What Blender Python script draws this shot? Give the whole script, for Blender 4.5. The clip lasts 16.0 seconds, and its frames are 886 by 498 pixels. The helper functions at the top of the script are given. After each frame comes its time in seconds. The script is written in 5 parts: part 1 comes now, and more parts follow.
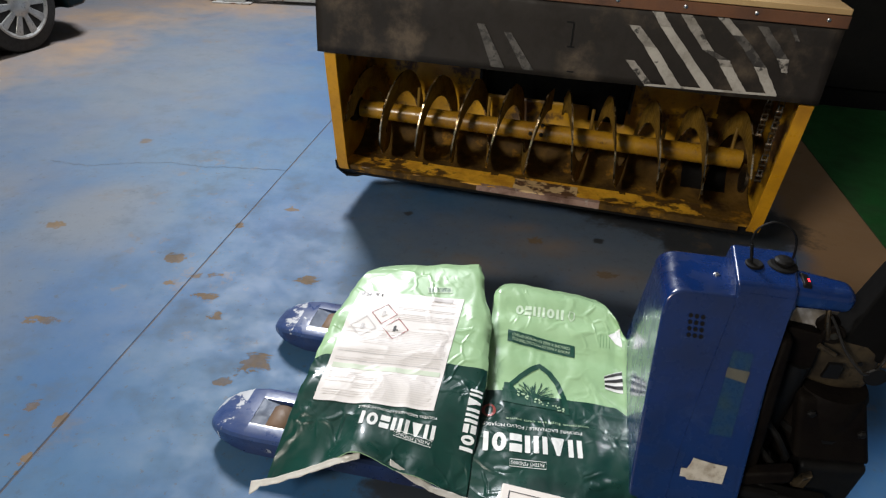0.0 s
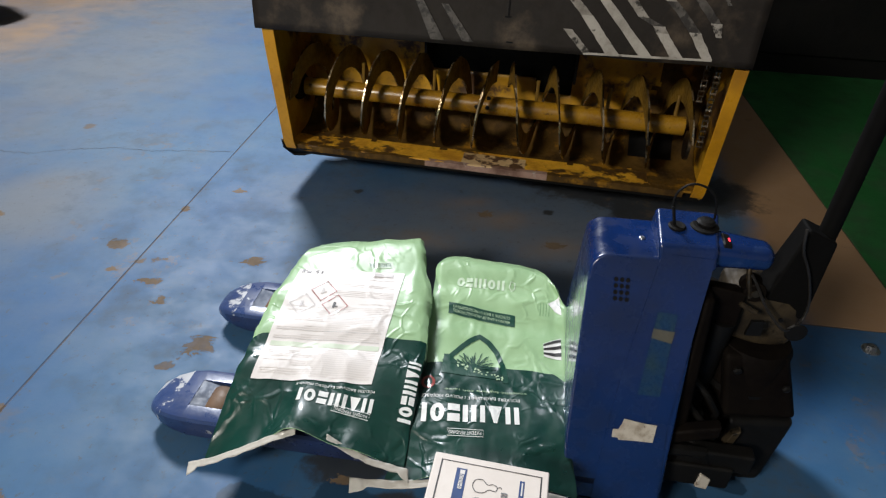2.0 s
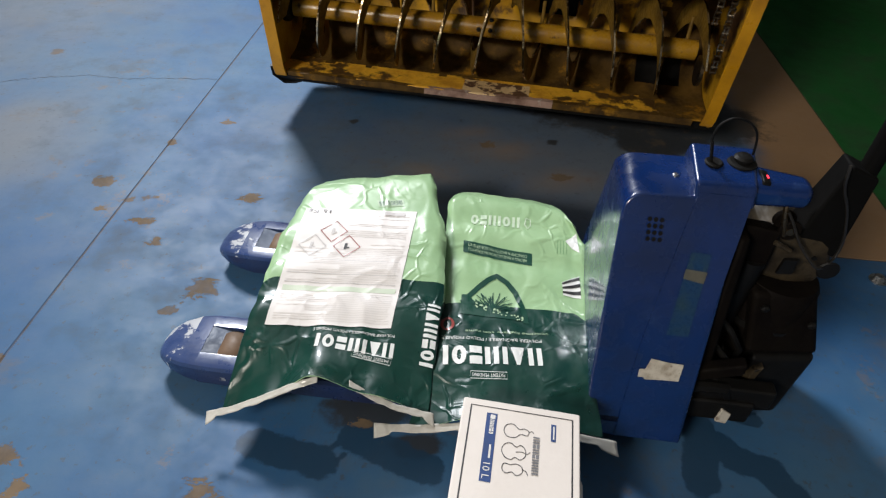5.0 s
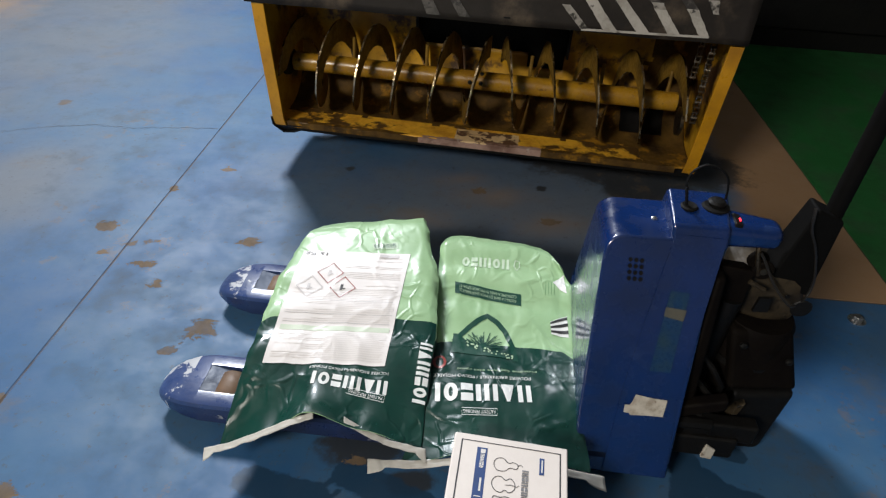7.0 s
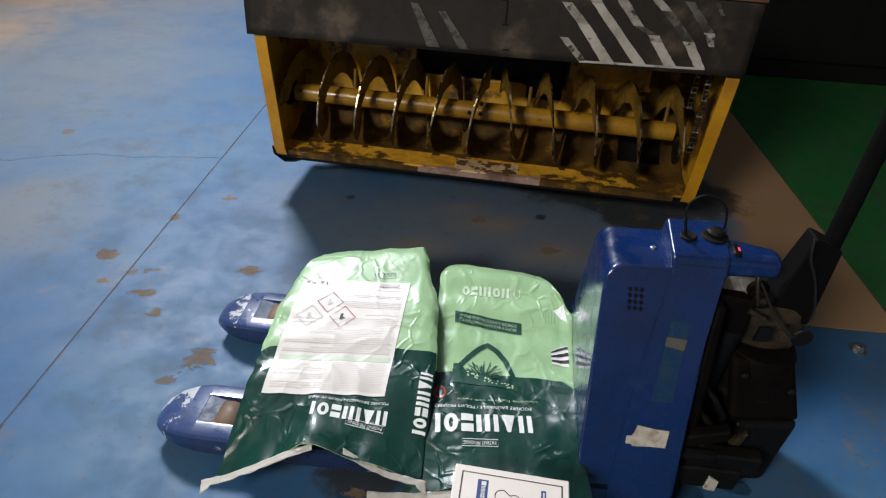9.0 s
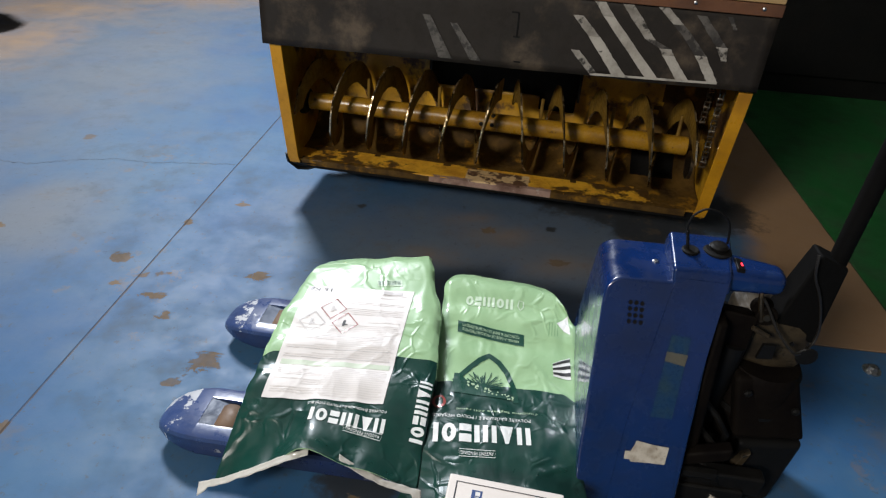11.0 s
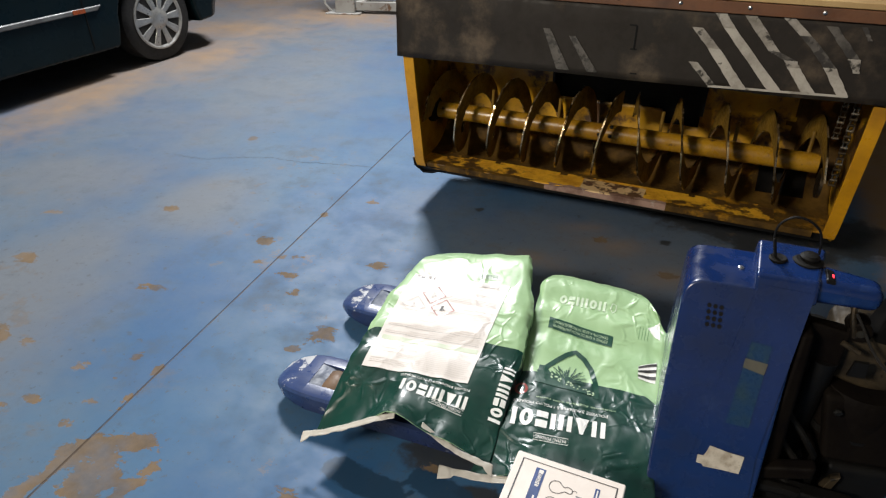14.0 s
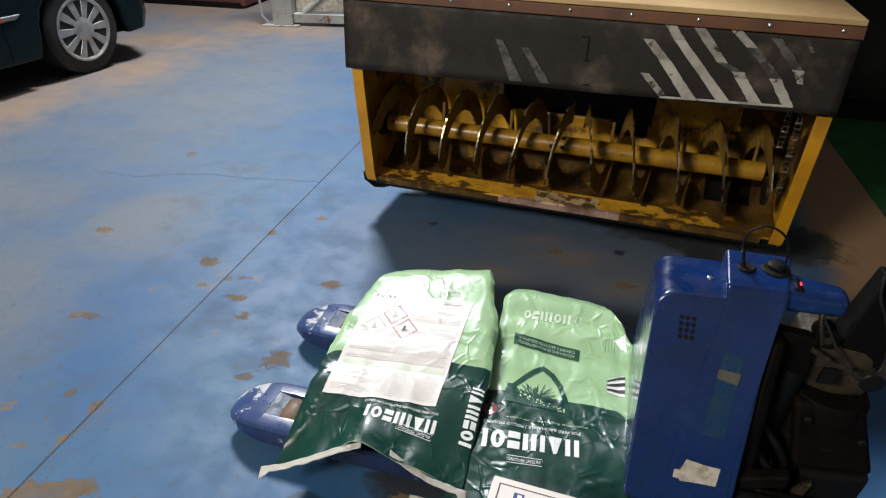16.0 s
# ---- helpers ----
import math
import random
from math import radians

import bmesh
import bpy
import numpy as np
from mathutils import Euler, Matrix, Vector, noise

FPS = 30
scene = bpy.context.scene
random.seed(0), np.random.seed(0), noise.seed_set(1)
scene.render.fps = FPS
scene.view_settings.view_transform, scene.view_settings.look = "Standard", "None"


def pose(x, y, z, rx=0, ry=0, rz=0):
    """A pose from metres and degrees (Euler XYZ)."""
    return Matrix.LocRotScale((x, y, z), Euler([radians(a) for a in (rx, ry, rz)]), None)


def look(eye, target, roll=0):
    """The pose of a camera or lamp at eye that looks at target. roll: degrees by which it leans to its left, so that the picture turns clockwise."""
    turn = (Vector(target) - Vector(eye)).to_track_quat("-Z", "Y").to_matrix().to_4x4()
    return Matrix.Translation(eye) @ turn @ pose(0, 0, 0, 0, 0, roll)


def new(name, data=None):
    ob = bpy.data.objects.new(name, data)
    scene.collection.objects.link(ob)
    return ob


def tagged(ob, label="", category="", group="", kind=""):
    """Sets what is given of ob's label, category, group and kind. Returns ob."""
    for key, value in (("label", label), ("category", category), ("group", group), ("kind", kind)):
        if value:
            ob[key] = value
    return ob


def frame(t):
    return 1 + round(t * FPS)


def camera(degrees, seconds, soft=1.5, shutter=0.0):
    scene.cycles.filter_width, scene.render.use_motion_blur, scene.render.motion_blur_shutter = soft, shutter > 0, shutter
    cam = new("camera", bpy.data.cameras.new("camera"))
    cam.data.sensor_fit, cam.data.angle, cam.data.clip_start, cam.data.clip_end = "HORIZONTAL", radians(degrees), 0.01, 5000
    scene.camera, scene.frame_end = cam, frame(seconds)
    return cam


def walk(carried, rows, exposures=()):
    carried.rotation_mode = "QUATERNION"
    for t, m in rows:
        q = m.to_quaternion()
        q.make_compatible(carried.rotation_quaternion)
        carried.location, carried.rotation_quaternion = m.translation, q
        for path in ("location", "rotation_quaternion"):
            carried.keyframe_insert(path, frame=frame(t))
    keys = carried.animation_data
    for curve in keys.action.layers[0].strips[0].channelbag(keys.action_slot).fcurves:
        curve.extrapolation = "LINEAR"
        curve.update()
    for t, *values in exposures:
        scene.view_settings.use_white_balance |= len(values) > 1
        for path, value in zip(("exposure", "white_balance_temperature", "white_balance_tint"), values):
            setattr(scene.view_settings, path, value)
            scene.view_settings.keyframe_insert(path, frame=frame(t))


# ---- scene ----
cam = camera(69.9, 16.0, soft=1.25)
PATH = [
    (0, (0.086, 0.081, 1.371), (0.003, 1.762, 0.289), 3.0),
    (0.5, (0.095, 0.082, 1.375), (0.036, 1.761, 0.29), 3.2),
    (1, (0.125, 0.083, 1.379), (0.089, 1.767, 0.301), 2.8),
    (1.5, (0.173, 0.089, 1.369), (0.162, 1.772, 0.29), 2.6),
    (2, (0.196, 0.079, 1.358), (0.188, 1.729, 0.228), 2.4),
    (2.5, (0.205, 0.088, 1.353), (0.195, 1.701, 0.171), 2.4),
    (3, (0.21, 0.109, 1.343), (0.204, 1.672, 0.096), 2.3),
    (3.5, (0.199, 0.152, 1.323), (0.2, 1.662, 0.012), 2.1),
    (4, (0.143, 0.172, 1.331), (0.167, 1.659, -0.005), 2.1),
    (4.2, (0.096, 0.173, 1.332), (0.142, 1.66, -0.004), 2.5),
    (6.5, (0.087, 0.097, 1.371), (0.176, 1.675, 0.146), 3.8),
    (7, (0.094, 0.093, 1.375), (0.184, 1.69, 0.175), 3.7),
    (7.5, (0.091, 0.091, 1.379), (0.186, 1.704, 0.201), 3.8),
    (8, (0.086, 0.088, 1.384), (0.183, 1.716, 0.227), 3.8),
    (8.5, (0.086, 0.091, 1.383), (0.179, 1.731, 0.242), 3.7),
    (10.8, (0.132, 0.095, 1.378), (0.193, 1.76, 0.27), 3.8),
    (11, (0.136, 0.087, 1.381), (0.161, 1.754, 0.277), 3.6),
    (11.5, (0.183, 0.085, 1.381), (-0.006, 1.744, 0.279), 2.0),
    (12, (0.157, 0.034, 1.394), (-0.15, 1.688, 0.312), 0.5),
    (12.5, (0.075, -0.089, 1.393), (-0.24, 1.556, 0.3), 0.1),
    (13, (0.06, -0.136, 1.393), (-0.248, 1.514, 0.306), 0.5),
    (13.5, (0.187, -0.084, 1.393), (-0.173, 1.563, 0.317), 0.6),
    (14, (0.273, -0.038, 1.399), (-0.144, 1.601, 0.331), -0.6),
    (14.5, (0.239, -0.022, 1.399), (-0.149, 1.634, 0.348), -0.9),
    (15, (0.223, -0.019, 1.391), (-0.102, 1.64, 0.322), -0.3),
    (15.5, (0.225, -0.01, 1.382), (-0.024, 1.664, 0.317), 0.6),
    (16, (0.205, 0.011, 1.375), (-0.035, 1.706, 0.341), 1.1),
]
walk(cam, [(t, look(eye, target, roll)) for t, eye, target, roll in PATH],
     [(0.0, -0.18, 6050, 10), (1.0, -0.22, 5950, 10), (3.5, -0.22, 6050, 10), (6.5, -0.25, 6000, 10), (7.5, -0.25, 5880, 10), (8.5, -0.25, 5880, 10), (11.0, -0.20, 5880, 10),
      (12.5, -0.03, 6130, 10), (14.5, -0.08, 6300, 10), (15.5, -0.12, 6020, 10), (16.0, -0.12, 6020, 10)])

# ---- world, lamps ----
world = bpy.data.worlds.new("hall_air")
scene.world = world
world.use_nodes = True
world.node_tree.nodes["Background"].inputs["Color"].default_value = (0.80, 0.88, 1.0, 1)
world.node_tree.nodes["Background"].inputs["Strength"].default_value = 0.110


def lamp(name, eye, target, size, power, colour):
    data = bpy.data.lights.new(name, "AREA")
    data.shape, data.size, data.size_y = "RECTANGLE", size[0], size[1]
    data.energy, data.color = power, colour
    ob = new(name, data)
    ob.matrix_world = look(eye, target)
    return ob


lamp("hall_lamp_back", (-1.95, 5.7, 5.0), (-0.3, 1.8, 0), (1.15, 0.8), 650, (0.985, 0.97, 0.95))
lamp("hall_lamp_front", (-3.3, -2.9, 3.8), (0.2, 2.3, 0.4), (1.4, 0.8), 365, (1.0, 0.90, 0.75))


# ---- materials ----
def nodes_of(name):
    m = bpy.data.materials.new(name)
    m.use_nodes = True
    return m, m.node_tree, m.node_tree.nodes["Principled BSDF"]


def place(nt):
    return nt.nodes.new("ShaderNodeNewGeometry").outputs["Position"]


def noise_node(nt, scale, detail=4, rough=0.6, stretch=None, dist=0.0):
    n = nt.nodes.new("ShaderNodeTexNoise")
    n.inputs["Scale"].default_value, n.inputs["Detail"].default_value = scale, detail
    n.inputs["Roughness"].default_value, n.inputs["Distortion"].default_value = rough, dist
    src = place(nt)
    if stretch:
        mp = nt.nodes.new("ShaderNodeMapping")
        mp.inputs["Scale"].default_value = stretch
        nt.links.new(src, mp.inputs["Vector"])
        src = mp.outputs["Vector"]
    nt.links.new(src, n.inputs["Vector"])
    return n.outputs["Fac"]


def span(nt, fac, a, b, c=0.0, d=1.0):
    n = nt.nodes.new("ShaderNodeMapRange")
    n.interpolation_type = "SMOOTHSTEP"
    for i, v in enumerate((a, b, c, d)):
        n.inputs[i + 1].default_value = v
    nt.links.new(fac, n.inputs[0])
    return n.outputs[0]


def blend(nt, fac, a, b):
    n = nt.nodes.new("ShaderNodeMix")
    n.data_type = "RGBA"
    for sock, v in ((n.inputs[6], a), (n.inputs[7], b)):
        if isinstance(v, tuple):
            sock.default_value = (*v, 1)
        else:
            nt.links.new(v, sock)
    if isinstance(fac, float):
        n.inputs[0].default_value = fac
    else:
        nt.links.new(fac, n.inputs[0])
    return n.outputs[2]


def calc(nt, op, a, b):
    n = nt.nodes.new("ShaderNodeMath")
    n.operation = op
    for i, v in enumerate((a, b)):
        if isinstance(v, (int, float)):
            n.inputs[i].default_value = v
        else:
            nt.links.new(v, n.inputs[i])
    return n.outputs[0]


def relief(nt, bsdf, height, strength, distance):
    n = nt.nodes.new("ShaderNodeBump")
    n.inputs["Strength"].default_value, n.inputs["Distance"].default_value = strength, distance
    nt.links.new(height, n.inputs["Height"])
    nt.links.new(n.outputs["Normal"], bsdf.inputs["Normal"])


def paint(name, base, dark, rough=0.5, metal=0.0, big=3.0, fine=60.0, wear=None, wear_at=(0.62, 0.7), wear_scale=14.0, bump=0.15, coat=0.0, stretch=None, spec=0.5):
    """Base colour broken by a darker tone at two scales, with optional worn patches of another colour."""
    m, nt, b = nodes_of(name)
    col = blend(nt, span(nt, noise_node(nt, big, 5), 0.35, 0.75), base, dark)
    grain = noise_node(nt, fine, 3, 0.7, stretch)
    col = blend(nt, span(nt, grain, 0.5, 0.85, 0.0, 0.55), col, dark)
    r = span(nt, noise_node(nt, big * 4, 4), 0.3, 0.7, max(0.05, rough - 0.1), min(1, rough + 0.12))
    if wear:
        mask = span(nt, noise_node(nt, wear_scale, 6, 0.65), *wear_at)
        col = blend(nt, mask, col, wear)
    nt.links.new(col, b.inputs["Base Color"])
    nt.links.new(r, b.inputs["Roughness"])
    b.inputs["Metallic"].default_value = metal
    b.inputs["Specular IOR Level"].default_value = spec
    b.inputs["Coat Weight"].default_value = coat
    b.inputs["Coat Roughness"].default_value = 0.12
    relief(nt, b, grain, bump, 0.004)
    return m


def film(name, base, dark, crease=0.5, coat=0.40, rough=0.36):
    """Printed plastic film: flat facets parted by thin sharp creases."""
    m, nt, b = nodes_of(name)
    col = blend(nt, span(nt, noise_node(nt, 9, 5), 0.35, 0.7), base, dark)
    nt.links.new(col, b.inputs["Base Color"])
    wob = nt.nodes.new("ShaderNodeTexNoise")
    wob.inputs["Scale"].default_value, wob.inputs["Detail"].default_value = 4, 3
    mp = nt.nodes.new("ShaderNodeVectorMath")
    mp.operation = "MULTIPLY_ADD"
    mp.inputs[1].default_value = (0.22, 0.22, 0.22)
    nt.links.new(place(nt), wob.inputs["Vector"])
    nt.links.new(wob.outputs["Color"], mp.inputs[0])
    nt.links.new(place(nt), mp.inputs[2])

    def edges(scale, width):
        v = nt.nodes.new("ShaderNodeTexVoronoi")
        v.feature = "DISTANCE_TO_EDGE"
        v.inputs["Scale"].default_value = scale
        nt.links.new(mp.outputs[0], v.inputs["Vector"])
        return span(nt, v.outputs["Distance"], 0.0, width, 1.0, 0.0)
    big = calc(nt, "MULTIPLY", edges(6.5, 0.10), span(nt, noise_node(nt, 5, 3), 0.42, 0.62))
    small = calc(nt, "MULTIPLY", edges(17, 0.14), span(nt, noise_node(nt, 7, 3, 0.6, (1.0, 1.0, 1.3)), 0.44, 0.62))
    h = calc(nt, "ADD", calc(nt, "MULTIPLY", big, 0.34), calc(nt, "MULTIPLY", small, 0.24))
    h = calc(nt, "ADD", h, calc(nt, "MULTIPLY", noise_node(nt, 6, 2, 0.4), 0.14))
    h = calc(nt, "ADD", h, calc(nt, "MULTIPLY", noise_node(nt, 70, 2, 0.5), 0.03))
    nt.links.new(span(nt, noise_node(nt, 30, 3), 0.3, 0.7, rough - 0.05, rough + 0.08), b.inputs["Roughness"])
    b.inputs["Coat Weight"].default_value, b.inputs["Coat Roughness"].default_value = coat, 0.07
    relief(nt, b, h, crease, 0.010)
    return m


def floor_paint():
    m, nt, b = nodes_of("blue_floor_paint")

    def field(name):
        n = nt.nodes.new("ShaderNodeAttribute")
        n.attribute_name = name
        return n.outputs["Fac"]
    cloud, scuff, speck = noise_node(nt, 0.9, 5), noise_node(nt, 5, 6, 0.7), noise_node(nt, 34, 4, 0.7)
    blue = blend(nt, span(nt, cloud, 0.35, 0.68), (0.016, 0.076, 0.192), (0.042, 0.112, 0.205))
    blue = blend(nt, span(nt, noise_node(nt, 2.2, 6, 0.7), 0.42, 0.72, 0.0, 0.62), blue, (0.062, 0.110, 0.168))
    haze = calc(nt, "ADD", field("grey"), calc(nt, "MULTIPLY", noise_node(nt, 1.6, 6, 0.65), 0.8))
    blue = blend(nt, span(nt, haze, 0.42, 1.15, 0.0, 0.85), blue, (0.120, 0.130, 0.143))
    blue = blend(nt, span(nt, scuff, 0.50, 0.74, 0.0, 0.6), blue, (0.066, 0.082, 0.100))
    blue = blend(nt, span(nt, noise_node(nt, 14, 6, 0.75), 0.60, 0.72, 0.0, 0.45), blue, (0.040, 0.050, 0.062))
    blue = blend(nt, span(nt, speck, 0.60, 0.68, 0.0, 0.6), blue, (0.05, 0.055, 0.06))
    brown = calc(nt, "MULTIPLY", span(nt, noise_node(nt, 4.5, 7, 0.72, (1.0, 1.6, 1.0)), 0.54, 0.74), span(nt, noise_node(nt, 0.8, 3), 0.38, 0.62))
    blue = blend(nt, calc(nt, "MULTIPLY", brown, 0.55), blue, (0.115, 0.090, 0.062))
    blue = blend(nt, span(nt, noise_node(nt, 26, 5, 0.75), 0.63, 0.70, 0.0, 0.5), blue, (0.030, 0.036, 0.044))
    edge = calc(nt, "ADD", calc(nt, "MULTIPLY", noise_node(nt, 13, 8, 0.72, (1.0, 1.5, 1.0), 0.5), 2.6), calc(nt, "MULTIPLY", noise_node(nt, 75, 4), 0.3))
    bare_tone = blend(nt, span(nt, scuff, 0.35, 0.7), (0.150, 0.100, 0.052), (0.090, 0.066, 0.042))
    green = blend(nt, span(nt, scuff, 0.4, 0.75), (0.014, 0.11, 0.022), (0.02, 0.07, 0.022))
    col = blend(nt, span(nt, calc(nt, "ADD", field("green"), calc(nt, "MULTIPLY", edge, 0.05)), 0.5, 0.56), blue, green)
    soft = calc(nt, "ADD", field("dust"), calc(nt, "MULTIPLY", scuff, 0.7))
    col = blend(nt, span(nt, soft, 0.55, 1.35, 0.0, 0.85), col, (0.25, 0.160, 0.085))
    strip = calc(nt, "ADD", field("bare"), calc(nt, "MULTIPLY", scuff, 0.7))
    col = blend(nt, span(nt, strip, 0.55, 1.35, 0.0, 0.88), col, (0.33, 0.190, 0.080))
    # near-black for oil stains and for shade painted on the floor
    oil_shade = calc(nt, "ADD", field("oil_shade"), calc(nt, "MULTIPLY", noise_node(nt, 12, 6, 0.7), 0.8))
    col = blend(nt, span(nt, oil_shade, 0.70, 0.95, 0.0, 0.88), col, (0.022, 0.021, 0.02))
    # dark blue for wet streaks and for shade painted before the sacks
    wet_shade = calc(nt, "ADD", field("wet_shade"), calc(nt, "MULTIPLY", noise_node(nt, 16, 5, 0.7), 0.6))
    col = blend(nt, span(nt, wet_shade, 0.70, 0.82, 0.0, 0.88), col, (0.006, 0.032, 0.072))
    mask = calc(nt, "MULTIPLY", span(nt, calc(nt, "ADD", field("wear"), edge), 1.86, 1.98), span(nt, field("wear"), 0.05, 0.22))
    col = blend(nt, calc(nt, "MULTIPLY", mask, span(nt, noise_node(nt, 7, 4), 0.30, 0.60, 0.62, 0.96)), col, bare_tone)
    flecks = span(nt, calc(nt, "MULTIPLY", noise_node(nt, 11, 6, 0.75), calc(nt, "ADD", noise_node(nt, 1.3, 2), 0.5)), 0.62, 0.68, 0.0, 0.36)
    col = blend(nt, calc(nt, "MULTIPLY", flecks, calc(nt, "SUBTRACT", 1.0, field("green"))), col, bare_tone)
    col = blend(nt, calc(nt, "MULTIPLY", field("joint"), span(nt, noise_node(nt, 9, 5, 0.7), 0.30, 0.60, 0.45, 1.0)), col, (0.052, 0.034, 0.022))
    nt.links.new(col, b.inputs["Base Color"])
    rough = span(nt, scuff, 0.3, 0.75, 0.50, 0.75)
    nt.links.new(calc(nt, "ADD", rough, calc(nt, "MULTIPLY", mask, 0.25)), b.inputs["Roughness"])
    h = calc(nt, "SUBTRACT", calc(nt, "ADD", calc(nt, "MULTIPLY", speck, 0.3), calc(nt, "MULTIPLY", scuff, 0.4)), mask)
    relief(nt, b, h, 0.25, 0.004)
    return m


FLOOR = floor_paint()
CRACK = paint("crack_dirt", (0.10, 0.115, 0.14), (0.055, 0.052, 0.05), 0.9, big=5)
WALL = paint("dull_wall_plaster", (0.42, 0.41, 0.38), (0.28, 0.27, 0.25), 0.85, big=0.8, fine=20)
CEIL = paint("dull_ceiling_panel", (0.4, 0.4, 0.39), (0.3, 0.3, 0.29), 0.8, big=0.6)
YELLOW = paint("worn_yellow_paint", (0.56, 0.30, 0.009), (0.30, 0.14, 0.007), 0.42, big=6, wear=(0.07, 0.035, 0.015), wear_at=(0.50, 0.62), wear_scale=7)
YELLOW_EDGE = paint("yellow_plate_paint", (0.60, 0.285, 0.006), (0.34, 0.15, 0.006), 0.36, big=5, wear=(0.06, 0.035, 0.02), wear_at=(0.68, 0.74), wear_scale=16)
GRIME = paint("greasy_brown_grime", (0.105, 0.056, 0.010), (0.026, 0.014, 0.005), 0.6, big=11, fine=30, wear=(0.32, 0.155, 0.010), wear_at=(0.56, 0.70), wear_scale=9, spec=0.2, bump=0.4)
YELLOW_LIP = paint("rusty_yellow_lip", (0.78, 0.42, 0.025), (0.46, 0.21, 0.015), 0.45, big=14, fine=45, wear=(0.075, 0.038, 0.009), wear_at=(0.49, 0.57), wear_scale=9)
PALE_LIP = paint("scoured_pale_lip", (0.66, 0.47, 0.24), (0.50, 0.33, 0.16), 0.5, big=9, wear=(0.10, 0.050, 0.025), wear_at=(0.50, 0.54), wear_scale=12)
RUST = paint("pale_rusty_steel", (0.34, 0.22, 0.17), (0.12, 0.06, 0.04), 0.6, big=12, wear=(0.45, 0.38, 0.32), wear_at=(0.58, 0.66), wear_scale=20)
FLIGHT = paint("greasy_auger_flight", (0.21, 0.118, 0.013), (0.080, 0.045, 0.008), 0.55, big=16, wear=(0.30, 0.165, 0.018), wear_at=(0.58, 0.74), wear_scale=7, spec=0.3)
SHAFT = paint("greasy_yellow_shaft", (0.38, 0.20, 0.012), (0.20, 0.095, 0.008), 0.28, big=9, fine=25, wear=(0.06, 0.030, 0.010), wear_at=(0.60, 0.70), wear_scale=24, stretch=(1, 12, 12))
EDGE = paint("bright_worn_edge", (0.80, 0.62, 0.38), (0.10, 0.06, 0.025), 0.22, metal=0.9, big=9, wear=(0.05, 0.030, 0.010), wear_at=(0.46, 0.54), wear_scale=11, bump=0.4)
# fork blue with the shade under the sacks put into its colour
FORK_SACK_SHADE = paint("sack_shaded_fork_enamel", (0.008, 0.018, 0.055), (0.006, 0.011, 0.028), 0.5, big=7, spec=0.3)
FAINT_GREEN = film("faint_green_print", (0.20, 0.36, 0.18), (0.18, 0.33, 0.16))
BLACK_FLAP = paint("scuffed_black_sheet", (0.0225, 0.0175, 0.0135), (0.012, 0.0095, 0.0075), 0.6, big=4, wear=(0.125, 0.092, 0.062), wear_at=(0.50, 0.78), wear_scale=4, spec=0.25)
BLACK = paint("black_oily_steel", (0.0055, 0.0048, 0.0042), (0.003, 0.003, 0.003), 0.55, big=8, spec=0.2)
STRIPE = paint("worn_white_stripe", (0.44, 0.40, 0.345), (0.22, 0.195, 0.16), 0.55, big=13, fine=90, wear=(0.05, 0.043, 0.036), wear_at=(0.60, 0.70), wear_scale=34)
PLY = paint("plywood_top", (0.50, 0.34, 0.15), (0.38, 0.24, 0.10), 0.6, big=3, fine=30, stretch=(2, 30, 2))
TRIM = paint("brown_wood_edge", (0.15, 0.062, 0.026), (0.08, 0.035, 0.018), 0.5, big=8)
STEEL = paint("bare_steel", (0.6, 0.6, 0.6), (0.4, 0.39, 0.38), 0.3, metal=1.0, big=30)
PIN = paint("bright_chain_pin", (0.62, 0.52, 0.38), (0.30, 0.22, 0.14), 0.25, metal=0.95, big=60)
CHAIN = paint("oily_chain_steel", (0.14, 0.10, 0.06), (0.04, 0.03, 0.02), 0.35, metal=0.9, big=40)
BLUE = paint("blue_truck_enamel", (0.0039, 0.020, 0.103), (0.0029, 0.013, 0.062), 0.25, big=6, wear=(0.040, 0.070, 0.165), wear_at=(0.58, 0.82), wear_scale=7, bump=0.03, coat=0.7)
FORK_BLUE = paint("chipped_blue_fork_enamel", (0.030, 0.056, 0.165), (0.016, 0.032, 0.10), 0.34, big=9, wear=(0.42, 0.43, 0.45), wear_at=(0.60, 0.63), wear_scale=9, coat=0.5)
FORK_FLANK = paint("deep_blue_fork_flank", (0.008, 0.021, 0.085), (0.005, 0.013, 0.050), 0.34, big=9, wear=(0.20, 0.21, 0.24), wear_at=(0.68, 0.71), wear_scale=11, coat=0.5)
FORK_RAMP = paint("greasy_blue_grey_ramp", (0.034, 0.056, 0.110), (0.020, 0.030, 0.055), 0.5, big=12)
FORK_NOSE = paint("battered_blue_fork_tip", (0.034, 0.060, 0.165), (0.018, 0.034, 0.10), 0.40, big=9, wear=(0.46, 0.47, 0.50), wear_at=(0.545, 0.575), wear_scale=13, coat=0.4, bump=0.3)
CAST = paint("dirty_grey_casting", (0.046, 0.034, 0.019), (0.014, 0.010, 0.006), 0.6, big=14, fine=40, wear=(0.005, 0.004, 0.003), wear_at=(0.52, 0.64), wear_scale=18, bump=0.4, spec=0.2)
HOUSING = paint("greasy_black_brown_housing", (0.0062, 0.0046, 0.0034), (0.003, 0.002, 0.002), 0.7, big=12, fine=50, spec=0.06, bump=0.4)
CABLE = paint("dirty_cable_sheath", (0.016, 0.013, 0.010), (0.007, 0.006, 0.005), 0.4, big=20)
DARK_GREY = paint("dark_grey_plastic", (0.0045, 0.0042, 0.0040), (0.003, 0.003, 0.003), 0.75, big=8, spec=0.06)
